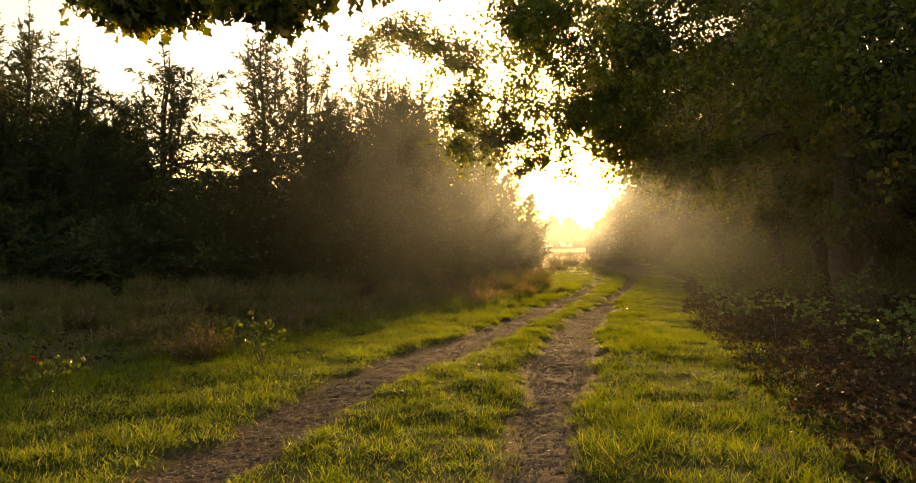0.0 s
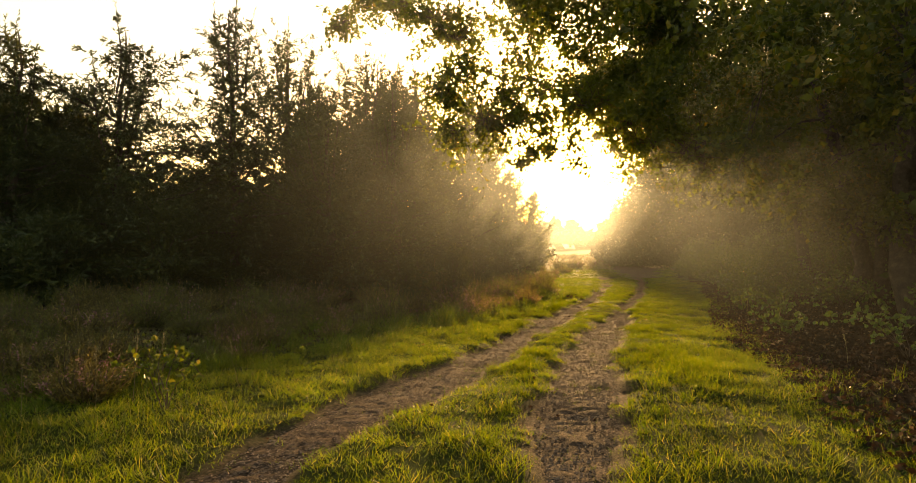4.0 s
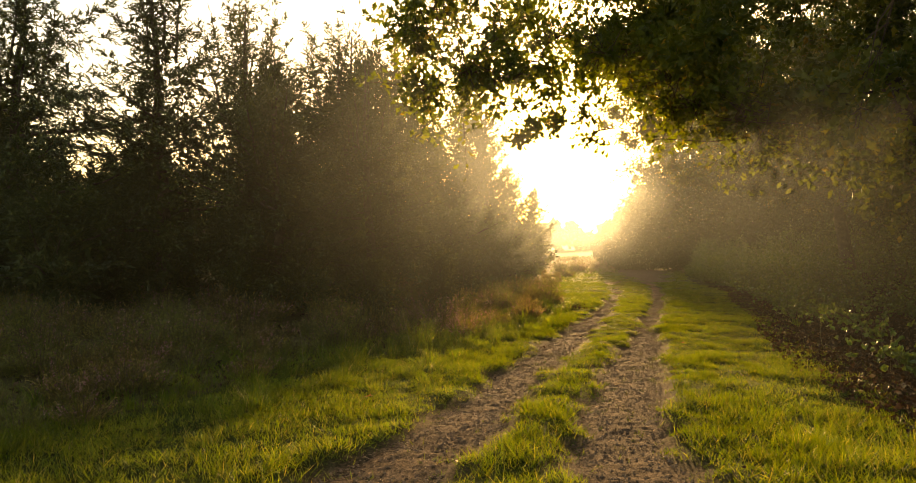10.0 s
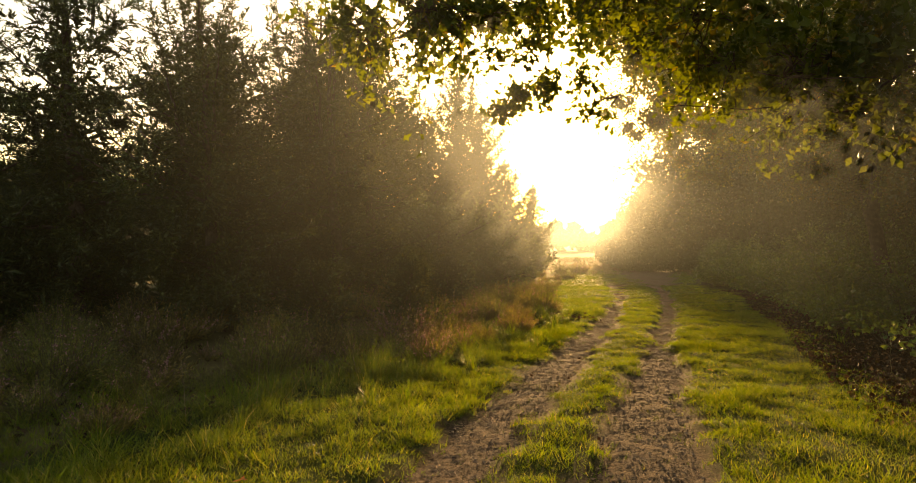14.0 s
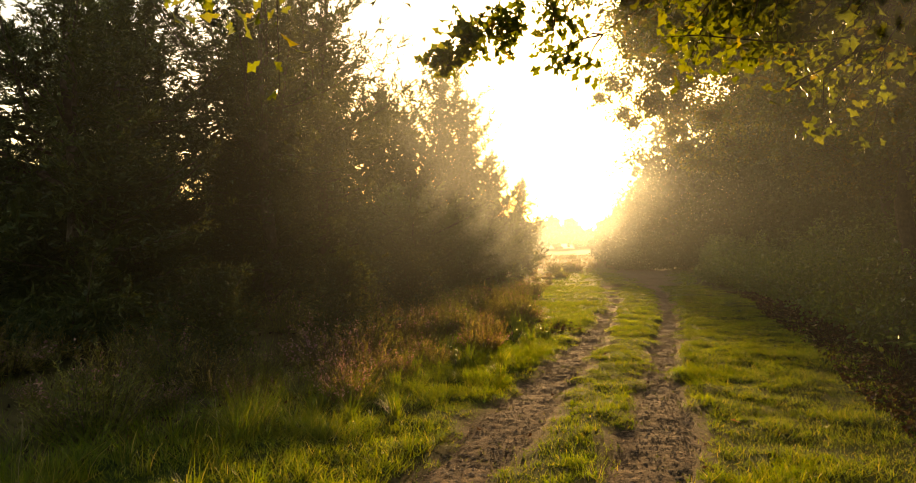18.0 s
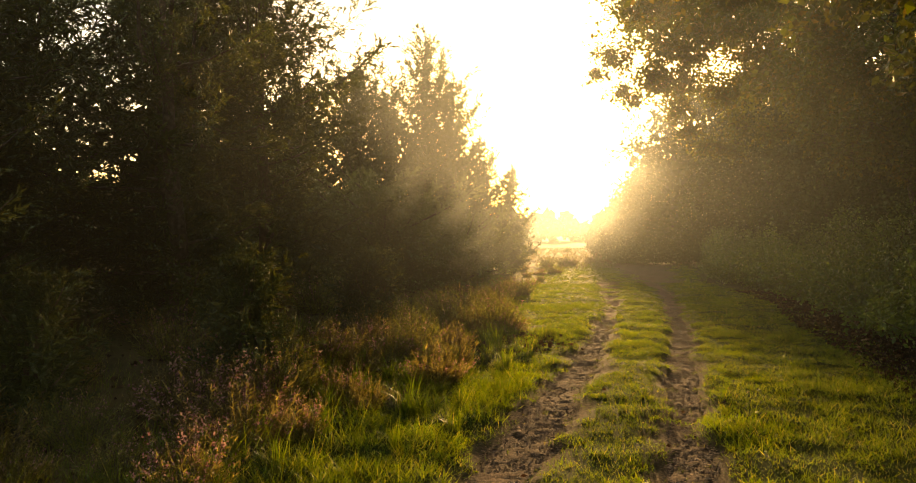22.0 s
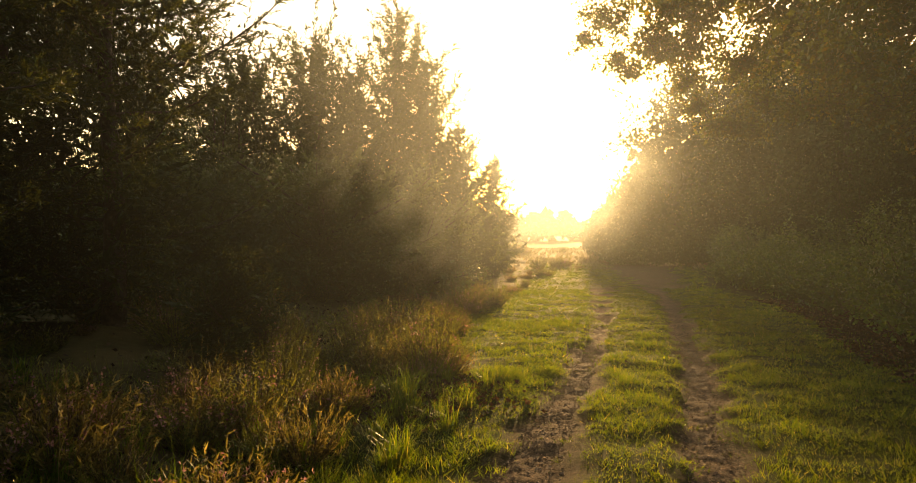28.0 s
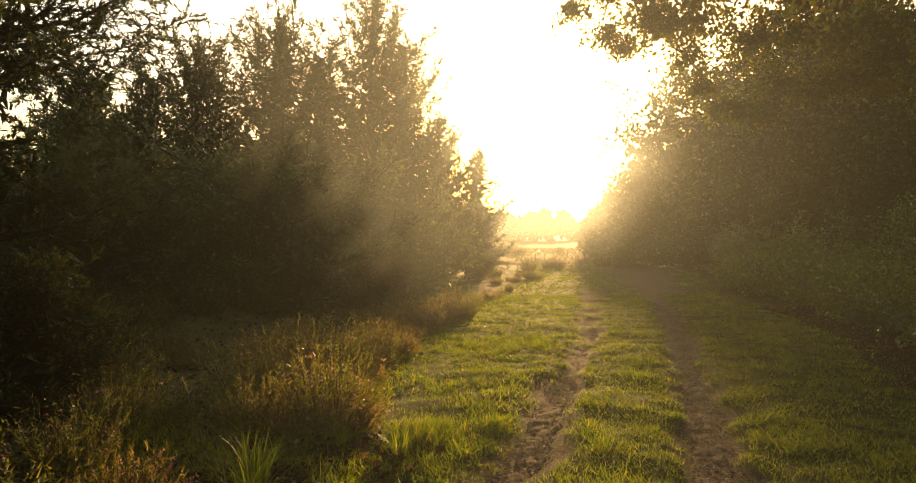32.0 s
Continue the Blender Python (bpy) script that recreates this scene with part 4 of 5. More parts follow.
oak(6.9, 8.6, 9.0, [(-0.4, 0.3, 7.5, 0.22), (0.8, -0.3, 7.2, 0.17)],
    [(-2.75, 5.2, 3.52, 0.2, 23), (-2.4, 5.2, 3.36, 0.2, 37), (-2.08, 5.25, 3.44, 0.18, 30), (-1.55, 5.0, 3.36, 0.16, 23), (-1.3, 5.0, 3.28, 0.15, 27), (-1.08, 5.05, 3.4, 0.14, 17)]
    + [(3.45, 10.8, 2.85, 0.14, 5), (3.75, 10.85, 2.5, 0.16, 6), (3.9, 10.9, 2.9, 0.2, 6)]
    + roof(1.6, 9.5, 7.5, 10.8, [(0, 4.3), (3, 3.7), (5, 3.0), (9, 2.0)], 7.6, 30, 0.8, 24, 501) + roof(2.2, 9.0, 8.0, 10.6, [(0, 4.2), (9, 4.0)], 7.4, 18, 0.8, 28, 513), 201, lobed=14, inner=1.0, mat=SUNLIT_LEAF, label="oak with a long bough of lobed leaves over the track")
oak(7.3, 12.8, 10.0, [(-0.6, 0.2, 8.0, 0.20), (0.3, 0.3, 8.4, 0.24), (1.3, -0.3, 7.6, 0.15)],
    [(1.45, 15.85, 3.1, 0.21, 9), (1.6, 15.85, 3.35, 0.26, 12), (1.95, 15.8, 3.45, 0.22, 9), (2.42, 15.8, 3.1, 0.17, 5), (2.35, 15.75, 3.6, 0.26, 7),
     (-2.2, 15.6, 5.85, 0.35, 27), (-1.6, 15.2, 6.1, 0.4, 30), (-1.0, 14.8, 6.0, 0.45, 34), (-0.4, 14.2, 5.6, 0.5, 40), (0.2, 14.0, 5.2, 0.6, 47),
     (0.1, 13.2, 3.3, 0.41, 23), (-0.05, 12.9, 3.9, 0.48, 27), (0.2, 13.1, 4.4, 0.59, 30), (0.5, 13.4, 3.6, 0.59, 33), (0.9, 13.5, 3.5, 0.53, 30), (0.9, 13.8, 4.2, 0.71, 33), (1.4, 14.0, 3.7, 0.53, 30), (1.7, 14.4, 4.3, 0.71, 30),
     (2.1, 13.6, 3.9, 0.53, 21), (2.6, 14.4, 4.0, 0.59, 26), (2.9, 13.6, 3.5, 0.59, 27), (3.4, 14.6, 3.4, 0.66, 30), (3.9, 13.8, 3.1, 0.71, 31), (4.4, 14.6, 2.9, 0.71, 30)]
    + roof(1.0, 4.5, 12.5, 15.0, [(0, 5.4), (4.5, 5.3)], 7.4, 20, 0.6, 32, 514)
    + roof(1.2, 10.5, 11.6, 16.6, [(0, 4.3), (1.5, 4.2), (2.6, 3.9), (4, 2.7), (5.4, 2.0), (8, 1.5)], 8.6, 74, 0.55, 28, 502) + roof(2.0, 9.0, 12.0, 15.5, [(0, 4.9), (9, 4.7)], 8.4, 22, 0.85, 28, 512), 202, lobed=34, inner=1.0, label="several-stemmed oak whose low boughs hang over the track")
oak(9.4, 18.0, 10.0, [(-0.8, 0.4, 8.0, 0.22), (0.6, -0.2, 8.0, 0.18)],
    [(3.4, 18.6, 5.2, 0.5, 34), (4.0, 19.2, 4.9, 0.5, 40)]
    + roof(4.2, 12.5, 17.0, 22.0, [(4, 4.5), (6, 3.8), (7.5, 3.1), (9, 2.7), (12, 2.3)], 9.2, 74, 0.85, 54, 503), 203, flat=0.3, leaf=0.088, twig_leaves=17, mat=AUTUMN_LEAF)
oak(16.4, 32.5, 12.0, [(-1.6, 0.2, 10.0, 0.26), (1.0, 0.2, 9.4, 0.18)],
    [(6.05, 32.2, 6.2, 0.3, 26), (6.4, 32.0, 6.8, 0.5, 36), (6.85, 32.3, 5.75, 0.35, 30), (6.75, 31.8, 6.5, 0.5, 36), (7.15, 32.2, 5.4, 0.28, 24), (7.6, 32.0, 6.1, 0.5, 40), (8.1, 32.2, 6.0, 0.55, 44), (8.4, 31.8, 5.2, 0.45, 40), (8.75, 32.1, 4.65, 0.4, 36), (9.1, 31.9, 4.1, 0.32, 30), (9.55, 32.1, 4.1, 0.4, 36), (9.95, 31.8, 3.95, 0.35, 30), (10.3, 32.1, 4.7, 0.5, 40), (10.9, 31.7, 4.4, 0.45, 40), (11.7, 31.9, 4.6, 0.5, 40), (12.6, 31.6, 4.7, 0.5, 40)]
    + roof(7.2, 15.5, 30.4, 34.6, [(6, 6.8), (7.4, 6.4), (8.4, 5.5), (10.5, 4.9), (15, 4.6)], 10.6, 84, 0.85, 44, 504), 204, flat=0.4, leaf=0.095, twig_leaves=17, lobed=16, mat=AUTUMN_LEAF, label="oak with leaves turning yellow-brown above the shrubs")
oak(11.6, 24.6, 9.5, [(-0.5, 0.2, 7.8, 0.2)],
    [(8.9, 25.2, 3.4, 0.4, 34), (9.4, 25.0, 3.0, 0.35, 30), (9.9, 25.4, 3.5, 0.45, 36), (10.5, 25.0, 2.7, 0.4, 34), (11.0, 25.4, 3.2, 0.45, 36)]
    + roof(8.6, 14.5, 23.4, 27.4, [(8, 4.6), (9.5, 3.9), (11, 3.2), (14, 2.6)], 8.4, 44, 0.75, 44, 505), 205, flat=0.4, leaf=0.09, twig_leaves=17, lobed=5, mat=AUTUMN_LEAF, label="young oak with yellow-green leaves at the edge of the wood")

# ---- woodland behind ----
for i, (wx, wy, wh, wr) in enumerate([(9.6, 10.6, 9, 2.8), (11.4, 15.6, 10, 3.0), (12.5, 9.0, 10, 3.2), (13.5, 14.5, 11, 3.4), (15.5, 20.0, 11, 3.6), (18.0, 27.0, 12, 3.8), (19.5, 35.0, 12, 4.0), (19.5, 45.0, 11, 3.4), (21.0, 52.0, 12, 4.2), (21.5, 49.0, 11, 3.0),
                                      (18.0, 62.0, 12.0, 3.2), (20.5, 58.0, 12.5, 3.4), (24.0, 72.0, 14, 4.6), (28.0, 60.0, 14, 4.6), (30.0, 44.0, 14, 4.6), (26.0, 30.0, 13, 4.4), (22.0, 14.0, 12, 4.0), (10.5, 4.5, 9, 2.8)]):
    oak(wx, wy, wh, [(r0.normal() * 0.5, r0.normal() * 0.5, wh * 0.8, 0.2 + 0.008 * wh)],
        crown_clumps(wx, wy, wh * 0.62, wr, wr, wh * 0.38, 40 if i in (0, 1, 2, 3, 16) else 30, 1.5, 18, 520 + i) + crown_clumps(wx, wy, 2.6, wr, wr, 1.2, 10, 1.3, 16, 560 + i), 220 + i, leaf=0.2 if wy < 40 else 0.28,
        mat=WOOD_LEAF if wy < 40 else FAR_LEAF, label="woodland tree with a deep leafy crown" if wy < 40 else "distant woodland tree in the mist", twig_leaves=10, inner=1.0)

# ---- shrubs under the oaks ----
for i, (sx, sy, sw, sh) in enumerate([(11.8, 12.5, 3.0, 4.6), (12.6, 16.5, 3.0, 4.6), (13.6, 21.5, 3.2, 4.8), (15.4, 26.0, 3.4, 5.0), (16.4, 31.0, 3.4, 5.0), (16.4, 38.0, 3.6, 5.0), (10.8, 7.6, 2.8, 4.2), (17.6, 46.0, 3.6, 5.0), (16.6, 64.0, 4.5, 9.0), (15.2, 66.0, 4.0, 6.0), (14.2, 68.0, 3.4, 3.6), (18.0, 55.0, 4.5, 7.0), (15.1, 59.5, 3.2, 7.0), (13.6, 58.5, 2.6, 5.4), (12.5, 60.0, 2.2, 3.6), (15.6, 57.5, 3.0, 2.6), (17.3, 56.5, 3.2, 2.8), (14.8, 63.0, 3.0, 3.0), (19.4, 55.0, 3.4, 3.0)]):
    shrub(sx, sy, sw, sh, 570 + i, 5000 if sy < 50 else 7500, 0.13 if sy < 50 else 0.22, WOOD_LEAF, label="tall leafy shrub in the shade of the wood")
for i, (sx, sy, sw, sh) in enumerate([(13.0, 57.2, 2.4, 1.3), (14.4, 56.4, 2.6, 1.6), (16.0, 55.8, 2.8, 1.7), (17.6, 55.0, 2.8, 1.7), (19.4, 54.2, 3.0, 1.8), (21.2, 53.4, 3.0, 1.8)]):
    shrub(sx, sy, sw, sh, 590 + i, 4200, 0.17, WOOD_LEAF, label="low bush at the foot of the misty wood")
r1 = rng(600)
for i, (sx, sy, sw, sh) in enumerate([(8.6, 20.5, 1.8, 1.0), (9.6, 23.0, 2.2, 1.3), (10.3, 26.0, 2.2, 1.2), (10.6, 29.0, 2.2, 1.0), (11.4, 31.8, 2.4, 1.1), (11.9, 35.0, 2.4, 1.1), (12.6, 38.5, 2.6, 1.2),
                                      (11.2, 21.5, 2.4, 1.9), (12.4, 25.0, 2.6, 2.2), (13.0, 28.6, 2.6, 2.2), (14.0, 33.0, 3.0, 2.3), (14.6, 38.0, 3.0, 2.2), (15.0, 44.0, 3.2, 2.2), (17.0, 50.0, 3.4, 2.3), (18.6, 57.0, 3.4, 2.4),
                                      (9.3, 15.0, 1.8, 1.1), (10.8, 17.5, 2.2, 1.7), (10.4, 12.0, 2.0, 1.3), (8.6, 17.6, 1.4, 0.7), (9.9, 9.0, 2.0, 1.4), (13.0, 18.5, 2.6, 2.4)]):
    shrub(sx, sy, sw, sh, 610 + i, int(1000 + 380 * sw * sh), 0.085 if sy < 34 else 0.11, label="dense dark green shrub at the edge of the oaks")
for i, sy in enumerate((18.6, 20.2, 21.8, 23.4, 25.0, 26.6, 28.2, 29.8, 31.6, 33.4, 35.2, 37.2, 39.4)):
    size = (1.0, 1.7, 0.8, 1.4)[i % 4] * r1.uniform(0.9, 1.15)
    shrub(float(edge_wood(sy)) + 0.35 + 0.55 * size, sy, 1.5 * size, 0.8 * size, 640 + i, int(2100 * size), 0.08 if sy < 30 else 0.09, label="leafy green shrub where the grass meets the wood")
for i, (bx, by, br, bh) in enumerate([(5.2, 9.8, 0.9, 0.5), (6.0, 11.2, 1.0, 0.75), (5.6, 13.6, 0.9, 0.5), (6.2, 15.0, 0.9, 0.55), (6.6, 16.6, 0.8, 0.5), (7.3, 18.6, 0.9, 0.6), (4.6, 7.2, 0.8, 0.35), (7.9, 22.0, 0.8, 0.5), (4.9, 11.9, 0.7, 0.35), (5.6, 8.4, 0.9, 0.45), (6.6, 9.8, 1.0, 0.6), (7.6, 11.0, 1.0, 0.7), (7.2, 13.8, 1.0, 0.6), (7.8, 15.8, 1.0, 0.6), (5.4, 5.8, 0.9, 0.4), (6.4, 7.0, 1.0, 0.5), (8.4, 13.0, 1.1, 0.8), (8.6, 19.4, 1.0, 0.7), (8.9, 24.6, 0.9, 0.6), (9.9, 27.6, 0.9, 0.6)]):
    bramble(bx, by, br, bh, 650 + i, 9, 0.06, SHRUB_LEAF, "dark bramble tangle over the leaf litter")
for i, (bx, by, br, bh, bl) in enumerate([(-2.1, 7.4, 0.4, 0.42, 0.048), (-4.2, 6.6, 0.6, 0.5, 0.055), (-2.7, 8.6, 0.45, 0.45, 0.045), (-3.4, 5.6, 0.45, 0.35, 0.05)]):
    ob = bramble(bx, by, br, bh, 680 + i, 5, bl)
    if i == 1:
        tip = rng(690)
        part("red_leaf", scatter(OVAL, np.array([(0.22, -0.05, 0.2), (0.25, -0.02, 0.21), (0.2, -0.04, 0.23)]), aim(tip.normal(size=(3, 3)), tip), np.array([0.07, 0.06, 0.06])), RED_LEAF, ob, "bright red leaf")

# ---- heather ----
HB = [heather_base(701, 0.46, 0.0, HEATHER_GREEN), heather_base(702, 0.42, 0.0, HEATHER), heather_base(703, 0.46, 0.55, HEATHER), heather_base(704, 0.66, 0.1, HEATHER_GREEN, 130, 0.5), heather_base(705, 0.34, 0.2, HEATHER, 110, 0.48)]
r2 = rng(710)
used = set()
spots = [(-3.0, 7.9, 4, 1.0), (-3.6, 8.6, 1, 1.0), (0.55, 15.75, 2, 0.8), (0.3, 16.3, 2, 0.85), (0.9, 16.9, 2, 0.75), (0.05, 17.2, 2, 1.6), (0.4, 17.5, 2, 1.2), (0.4, 18.0, 3, 0.9), (0.95, 18.2, 2, 0.9), (1.75, 23.7, 3, 1.1), (2.0, 22.6, 0, 0.8), (1.4, 21.5, 3, 0.8), (1.2, 20.0, 3, 0.7), (1.6, 20.6, 0, 0.7), (1.9, 21.0, 4, 0.7), (0.8, 20.6, 2, 0.9), (1.0, 19.3, 1, 0.7), (2.2, 24.9, 3, 1.15), (2.0, 24.2, 1, 1.3), (2.45, 23.4, 3, 0.8), (2.65, 22.5, 0, 0.7), (0.8, 23.0, 3, 1.1), (1.2, 22.7, 0, 1.1), (0.5, 23.6, 3, 1.0), (3.4, 30.0, 1, 1.1), (3.2, 28.8, 2, 1.1), (2.5, 26.4, 1, 1.1)]
for i in range(84):
    hy = r2.uniform(16.5, 31)
    hx = float(edge_heath(hy)) + 0.2 - r2.uniform(0, 1) ** 1.3 * 4.4
    spots.append((hx, hy, int(r2.choice([0, 0, 1, 3, 4])), r2.uniform(0.6, 1.15)))
for i in range(84):
    hy = r2.uniform(6.5, 46)
    hx = float(edge_heath(hy)) - 0.1 - abs(r2.normal()) * (1.3 + 0.02 * hy)
    spots.append((hx, hy, int(r2.integers(0, 5)), r2.uniform(0.42, 0.85)))
for i in range(34):
    hy = r2.uniform(8.0, 15.5)
    spots.append((float(edge_heath(hy)) - r2.uniform(0.1, 3.2), hy, int(r2.choice([0, 0, 1, 3, 4])), r2.uniform(0.5, 0.85)))
for i in range(20):
    spots.append((r2.uniform(-4.2, -0.6), r2.uniform(14.2, 19.2), int(r2.choice([0, 0, 1, 3])), r2.uniform(0.55, 0.95)))
for i in range(26):
    hy = r2.uniform(21.6, 31)
    spots.append((float(edge_heath(hy)) + r2.uniform(-0.55, 0.2), hy, int(r2.choice([1, 2, 4, 4])), r2.uniform(0.45, 0.8)))
for i in range(90):
    hy = r2.uniform(8.5, 16.8)
    spots.append((float(edge_heath(hy)) - r2.uniform(0.5, 6.5), hy, int(r2.choice([0, 1, 3, 4])), r2.uniform(0.6, 1.1)))
for i in range(18):
    spots.append((r2.uniform(-12.5, -3.6), r2.uniform(8.5, 14.5), int(r2.integers(0, 5)), r2.uniform(0.6, 1.2)))
for i in range(10):
    spots.append((r2.uniform(4, 30) * (1 if i % 3 else 0.4), r2.uniform(74, 100), int(r2.integers(0, 5)), r2.uniform(1.6, 2.6)))
spots += [(8.7, 55.0, 3, 1.4), (9.2, 55.6, 4, 1.6), (12.2, 60.5, 3, 1.7), (12.8, 61.0, 4, 1.8), (11.8, 61.5, 4, 1.5), (7.3, 52.0, 3, 1.5)]
for hx, hy, k, s in spots:
    if ((hx - 2.55) / 0.65) ** 2 + ((hy - 21.7) / 0.6) ** 2 < 1:
        continue
    m = pose(hx, hy, float(ground_z(hx, hy)), 0, 0, r2.uniform(0, 360)) @ Matrix.Diagonal((s, s, s * r2.uniform(0.85, 1.15), 1))
    if k in used:
        copy_thing(HB[k], m)
    else:
        HB[k].matrix_basis = m
        used.add(k)

grass_stuff()


def rough_grass():
    """Longer grass in the heath beside the turf, and the dry golden heath far ahead."""
    r = rng(830)
    for name, label, mat, n, span, h0, h1, wide, place in (
            ("rough_grass", "long rough grass among the heather", GRASS, 15000, (3, 31), 0.07, 0.22, 0.0034, 0),
            ("dry_grass", "dry pale grass among the heather", DRY_GRASS, 1500, (4, 40), 0.08, 0.24, 0.0022, 0),
            ("heath_grass", "dry golden grass on the far heath", DRY_GRASS, 15000, (50, 112), 0.15, 0.45, 0.03, 1)):
        y = r.uniform(*span, n)
        if place == 0:
            x = edge_heath(y) - 0.1 + r.normal(size=n) * np.where(y > 17, 0.3, 0.9) - np.abs(r.normal(size=n)) * np.where((y > 10) & (y < 18), 1.7, 1.1) - 0.5 * (mat is DRY_GRASS)
        else:
            x = r.uniform(-12, 34, n) + 0.15 * (y - 60)
        keep = soil_at(x, y) < 0.2
        x, y = x[keep], y[keep]
        patch = vnoise(x, y, 0.9, 45) > -0.1
        x, y = x[patch], y[patch]
        per = 4
        bx, by = np.repeat(x, per) + r.normal(size=len(x) * per) * 0.04, np.repeat(y, per) + r.normal(size=len(x) * per) * 0.04
        d = np.stack([r.normal(size=len(bx)) * 0.4, r.normal(size=len(bx)) * 0.4, np.ones(len(bx))], 1)
        h = r.uniform(h0, h1, len(bx)) * np.where((by > 24) & (by < 45), 0.7, 1.0)
        ob = part(name, scatter(NEEDLE, np.stack([bx, by, ground_z(bx, by) - 0.01], 1), aim(d, r), np.stack([np.full(len(bx), wide), h, h * 0.8], 1)), mat)
        tagged(ob, label, "grass", kind="stuff")


rough_grass()
for i, (gx, gy, gh, gn) in enumerate([(-0.2, 18.6, 0.42, 70), (0.5, 18.8, 0.36, 60), (1.3, 19.0, 0.3, 60), (-0.6, 19.4, 0.4, 60), (0.9, 19.8, 0.34, 60), (0.1, 20.3, 0.42, 70), (-0.5, 20.9, 0.4, 60), (1.4, 20.6, 0.28, 50), (1.7, 17.6, 0.22, 50), (0.2, 15.0, 0.25, 50),
                                      (-1.4, 13.6, 0.22, 50), (-3.6, 8.0, 0.34, 50), (-2.4, 9.4, 0.28, 50), (-4.6, 7.4, 0.36, 50), (-3.0, 10.8, 0.26, 50), (1.5, 22.0, 0.28, 50), (1.1, 18.4, 0.34, 70), (1.5, 18.9, 0.3, 70), (1.8, 19.6, 0.26, 60), (1.6, 20.1, 0.3, 60), (0.7, 19.3, 0.36, 70), (1.9, 20.4, 0.24, 60), (2.1, 21.0, 0.2, 60), (0.9, 17.8, 0.3, 70), (5.3, 12.6, 0.25, 40), (4.2, 8.4, 0.2, 40), (6.4, 17.4, 0.24, 40)]):
    grass_tuft(gx, gy, gh, gn, 850 + i)
r_verge = rng(846)
verge_tufts = [grass_tuft(0.4, 13.4, 0.26, 46, 846), grass_tuft(0.9, 16.2, 0.32, 54, 847), grass_tuft(-0.1, 14.3, 0.22, 40, 848)]
for i in range(84):
    gy = r_verge.uniform(10.5, 22.5)
    gx = float(edge_heath(gy)) + r_verge.uniform(-0.5, 1.25) * (1.0 if gy < 19 else 0.5)
    if float(soil_at(np.array([gx]), np.array([gy]))[0]) < 0.1:
        k = r_verge.uniform(0.6, 1.25)
        copy_thing(verge_tufts[(0, 2, 0, 2, 1)[i % 5]], pose(gx, gy, float(ground_z(gx, gy)) - 0.01, 0, 0, r_verge.uniform(0, 360)) @ Matrix.Scale(k, 4))
for i, (gx, gy, gh) in enumerate([(-2.5, 7.7, 0.62), (-2.35, 7.9, 0.55), (-2.7, 7.5, 0.5), (-3.3, 7.0, 0.6), (-3.1, 7.2, 0.55), (-3.5, 6.7, 0.5), (-1.8, 8.3, 0.45), (-1.2, 12.6, 0.5), (-0.9, 13.4, 0.42), (-0.2, 14.6, 0.5), (0.5, 18.3, 0.75), (0.9, 18.9, 0.6), (1.3, 20.2, 0.5), (0.0, 19.6, 0.7), (-0.6, 20.0, 0.8),
                                  (1.9, 22.2, 0.5), (2.3, 23.4, 0.45), (1.2, 23.0, 0.6), (2.6, 25.6, 0.5), (4.4, 9.6, 0.35), (4.9, 12.3, 0.4), (5.4, 14.6, 0.4)]):
    grass_stalk(gx, gy, gh, 880 + i)


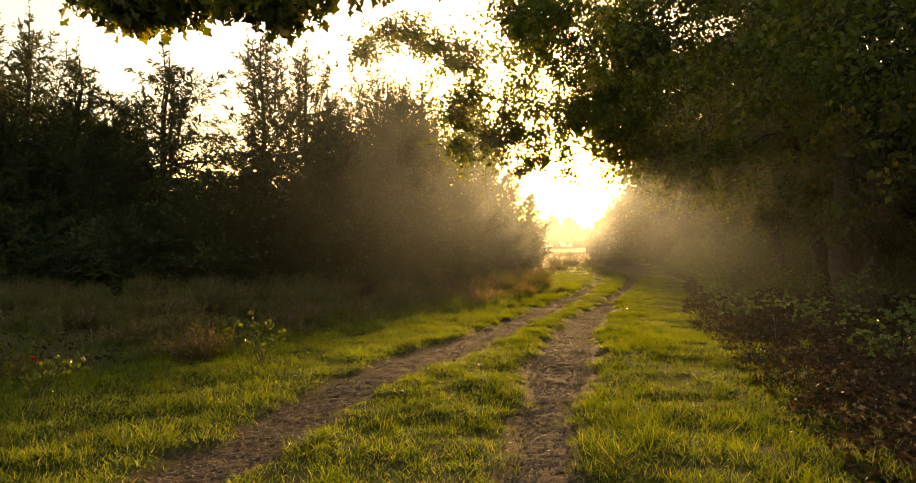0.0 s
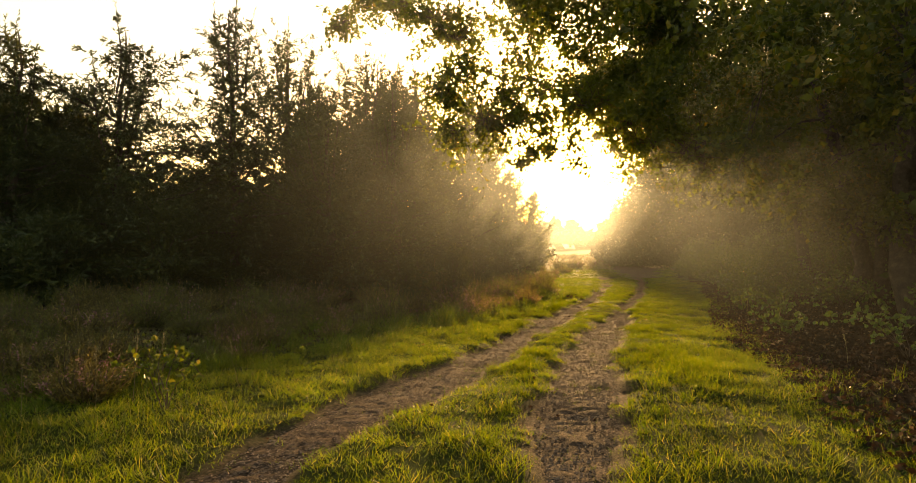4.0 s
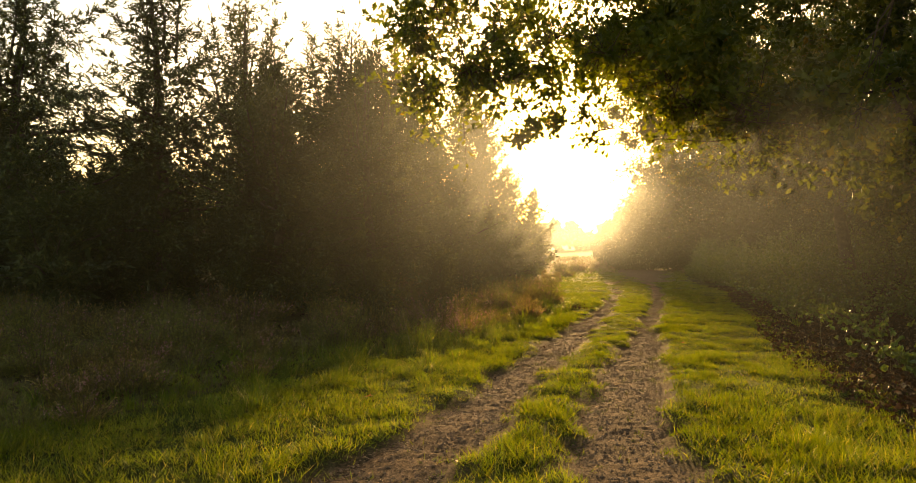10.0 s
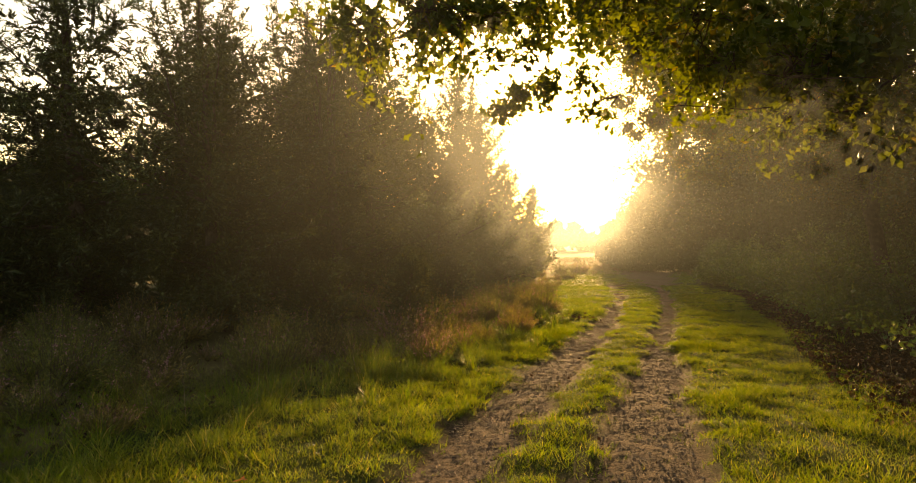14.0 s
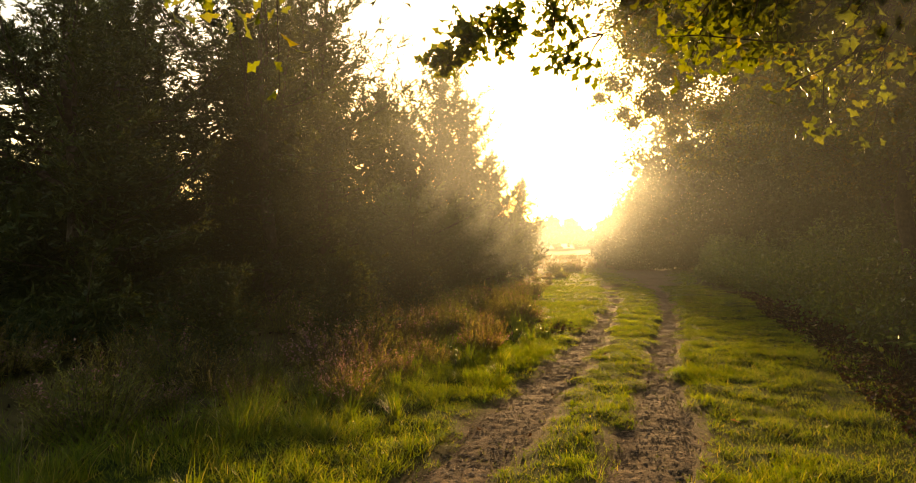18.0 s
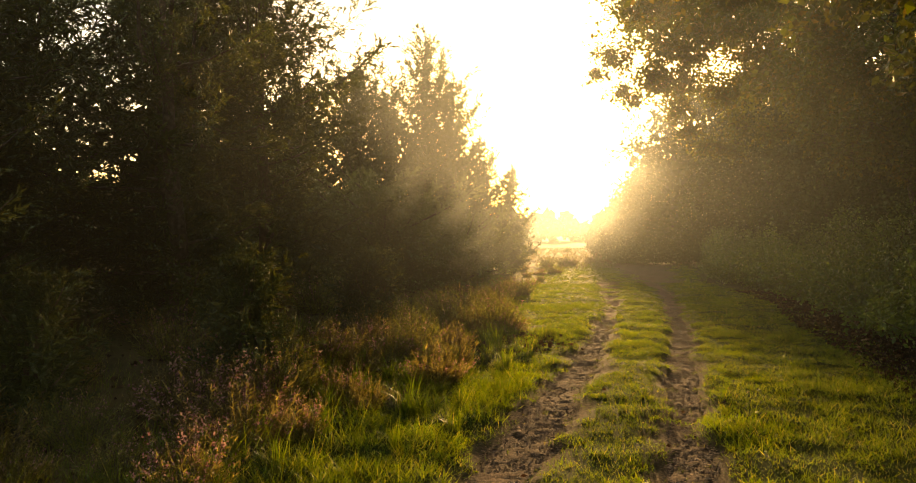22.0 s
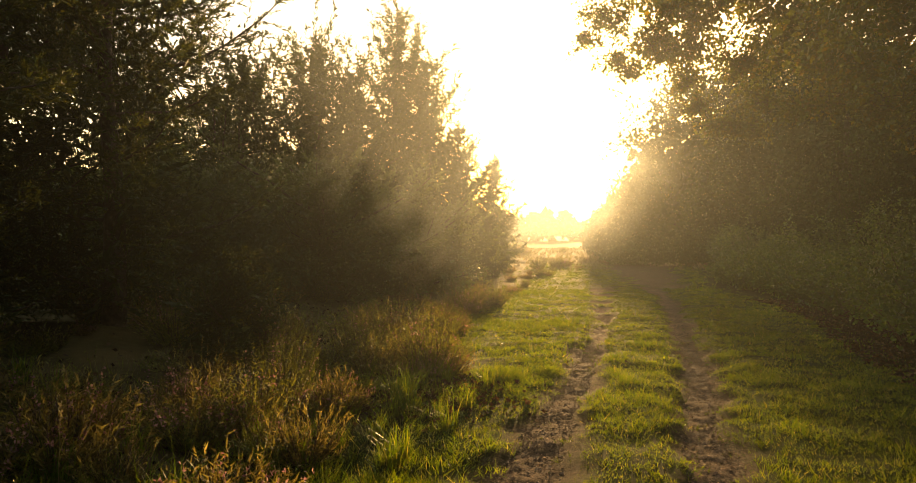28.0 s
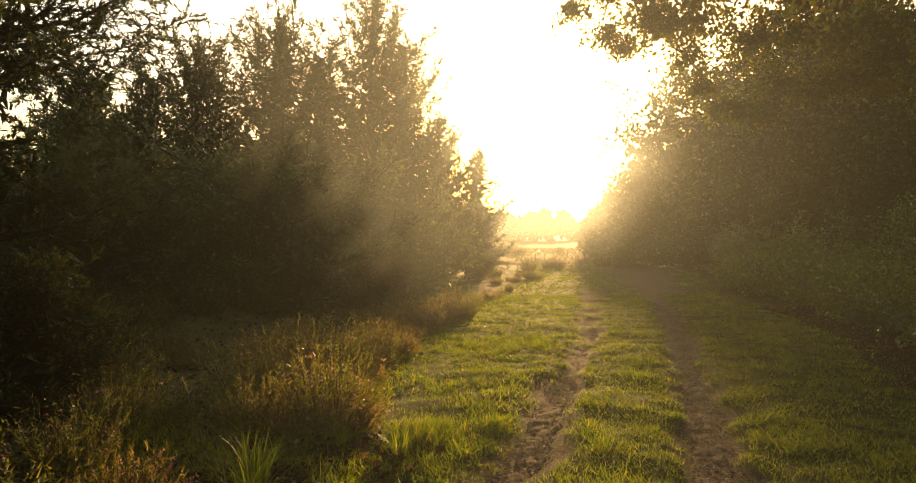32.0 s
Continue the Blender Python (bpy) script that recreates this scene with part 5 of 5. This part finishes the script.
def litter():
    """Dead oak leaves on the ground under the trees and a few on the tracks; crumbs of earth and small stones in the tracks."""
    r = rng(820)
    n = 26000
    y = r.uniform(2.5, 32, n)
    x = edge_wood(y) - 0.25 + np.abs(r.normal(size=n)) * 1.7
    n2 = 7200
    y2 = r.uniform(5, 30, n2)
    x2 = edge_heath(y2) - np.abs(r.normal(size=n2)) * 1.5
    x2[:1300], y2[:1300] = r.normal(2.55, 0.4, 1300), r.normal(21.7, 0.4, 1300)
    n3 = 160
    y3 = r.uniform(2.5, 34, n3)
    x3 = edge_ll(y3) + r.uniform(size=n3) * (edge_wood(y3) - edge_ll(y3))
    x, y = np.concatenate([x, x2, x3]), np.concatenate([y, y2, y3])
    d = r.normal(size=(len(x), 3)) * np.array([1, 1, 0.35])
    up = r.normal(size=d.shape) * 0.45 + np.array([0, 0, 1.0])
    pos = np.stack([x, y, ground_z(x, y) + r.uniform(0.004, 0.03, len(x))], 1)
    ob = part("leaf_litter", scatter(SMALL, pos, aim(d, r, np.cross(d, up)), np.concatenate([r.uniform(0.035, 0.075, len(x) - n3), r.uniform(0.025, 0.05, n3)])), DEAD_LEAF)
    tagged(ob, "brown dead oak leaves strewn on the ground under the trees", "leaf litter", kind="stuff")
    n = 74000
    y = 2.2 + 34 * r.uniform(size=n) ** 1.3
    side = r.uniform(size=n) < 0.5
    x = np.where(side, edge_ll(y) + r.uniform(size=n) * (edge_lr(y) - edge_ll(y)), edge_rl(y) + r.uniform(size=n) * (edge_rr(y) - edge_rl(y)))
    keep = soil_at(x, y) > 0.5
    x, y = x[keep], y[keep]
    crumb = (np.array([(-1, -0.7, 0), (1, -0.6, 0), (0.1, 1, 0), (0.1, -0.1, 1.0)]), np.array([(0, 1, 3), (1, 2, 3), (2, 0, 3)]))
    s = 0.004 + 0.012 * r.uniform(size=len(x)) ** 3
    a = r.uniform(0, 2 * np.pi, len(x))
    rot = np.zeros((len(x), 3, 3))
    rot[:, 0, 0], rot[:, 0, 1], rot[:, 1, 0], rot[:, 1, 1], rot[:, 2, 2] = np.cos(a), -np.sin(a), np.sin(a), np.cos(a), 1
    pos = np.stack([x, y, ground_z(x, y, False) - 0.043], 1)
    ob = part("earth_crumbs", scatter(crumb, pos, rot, np.stack([s, s * r.uniform(0.6, 1.2, len(x)), s * r.uniform(0.3, 0.6, len(x))], 1)), CRUMB)
    tagged(ob, "crumbs of earth and small stones in the wheel tracks", "earth", kind="stuff")


litter()


def fallen_leaf(x, y, length, seed, mat, label):
    """One curled oak leaf lying on the grass."""
    r = rng(seed)
    ob = thing("fallen_leaf", (x, y, float(ground_z(x, y)) + 0.02), label, "leaf", "fallen leaves on the turf", r.uniform(0, 360))
    v, f = LOBED
    v = v * np.array([1, 1, 1.8]) * length
    v[:, 2] += 0.35 * v[:, 1] ** 2 / length
    part("blade", (v, f), mat, ob)
    part("stalk", tube(np.array([(0, 0, 0), (0, -0.12 * length, 0.01), (0, -0.25 * length, 0.004)]), (0.0016, 0.0013, 0.001), 4), TWIG, ob)


for i, (fx, fy, fl) in enumerate([(3.03, 21.9, 0.085), (-0.36, 11.1, 0.1), (3.66, 14.9, 0.08), (2.62, 21.5, 0.07), (4.2, 10.2, 0.08)]):
    fallen_leaf(fx, fy, fl, 900 + i, RUSSET_LEAF, "rust-brown curled oak leaf lying in the grass")


# ---- mist and lens glare sheets, hills and far woods ----
def far_wood(a, b, top, depth, count, seed, label, grain=2.4, leaves=90):
    """A strip of far wood from a to b: many crowns of small clumps standing side by side."""
    r = rng(seed)
    pos, size = [], []
    for i in range(count):
        t = r.uniform()
        cx, cy = a[0] + (b[0] - a[0]) * t + r.normal() * depth, a[1] + (b[1] - a[1]) * t + r.normal() * depth
        h, w = top * r.uniform(0.6, 1.1), r.uniform(2.2, 4.5)
        q = r.normal(size=(leaves, 3))
        q /= np.linalg.norm(q, axis=1, keepdims=True)
        deep = r.uniform(0.45, 1.0, (leaves, 1))
        pos.append(np.array([cx, cy, h * 0.5]) + q * np.array([w, w, h * 0.5]) * deep)
        size.append(grain * r.uniform(0.6, 1.2, leaves) * (2.2 - 1.4 * deep[:, 0]))
    pos, s = np.concatenate(pos), np.concatenate(size)
    pos[:, 2] = np.maximum(pos[:, 2], 0.2)
    ob = part("far_wood", scatter(SMALL, pos, aim(r.normal(size=pos.shape), r), np.stack([s * 2.0, s * 1.2, s], 1)), FAR_LEAF)
    tagged(ob, label, "wood", kind="stuff")


far_wood((-160, 240), (200, 240), 9, 6, 110, 801, "far wood in the mist across the heath")
far_wood((-120, 95), (-14, 95), 11, 4, 36, 802, "wooded bank behind the junipers")
far_wood((34, 130), (110, 110), 13, 6, 30, 803, "far wood in the mist behind the oaks")
far_wood((22, 2), (31, 70), 11, 2.5, 90, 804, "dense wood behind the oaks", 0.9, 170)
far_wood((21.5, 66), (34, 64), 11.5, 1.8, 70, 805, "wood at the bend of the track in the mist", 0.55, 300)
far_wood((20.5, 57), (35, 42), 11.0, 1.6, 70, 806, "leafy wood behind the shrubs in the mist", 0.5, 320)


def mist_glare_sheet(y, amount, spread=0.55, even=0.4, middle=0.0, clear=0.0, top=24.0, lighter=0.0, right=0.0, rise=2.6):
    """An added sheet across the heath for mist and the lens glare round the sun; near the track it leaves the way
    clear.
    """
    spans = [(-90, 120)] if not clear else [(-90, -clear), (clear, 120)]
    v, f = [], []
    for a, b in spans:
        k = len(v)
        v += [(a, 0, 0), (b, 0, 0), (b, 0, top), (a, 0, top)]
        f += [(k, k + 1, k + 2), (k, k + 2, k + 3)]
    ob = part("mist_and_glare", (np.array(v, float), np.array(f)), mist_glare_material(amount, spread, even, clear, lighter, right, rise))
    ob.matrix_basis = pose(middle, y, -0.1, SUN_EL, 0, -SUN_AZ)
    tagged(ob, "thin sheet for morning mist over the heath and lens glare", "mist", kind="stuff")


# amounts set so the sheets also imitate the glare veil towards the sun
mist_glare_sheet(6.5, 0.006, 0.92, 0.1, 0.9, 0.6, lighter=0.15, rise=4.0)
mist_glare_sheet(10.0, 0.009, 0.92, 0.1, 1.6, 0.6, lighter=0.15, rise=4.2)
mist_glare_sheet(13.5, 0.0075, 0.92, 0.1, 2.4, 0.6, lighter=0.35, rise=4.0)
mist_glare_sheet(18.4, 0.004, 0.92, 0.1, 3.6, lighter=0.6, right=1.6, rise=2.4)
mist_glare_sheet(27.3, 0.0115, 0.95, 0.12, right=3.0, rise=2.4)
mist_glare_sheet(40.5, 0.015, 0.95, 0.15)
mist_glare_sheet(51.0, 0.022, 0.95, 0.15)
mist_glare_sheet(120.0, 0.006, 0.7, 0.4)
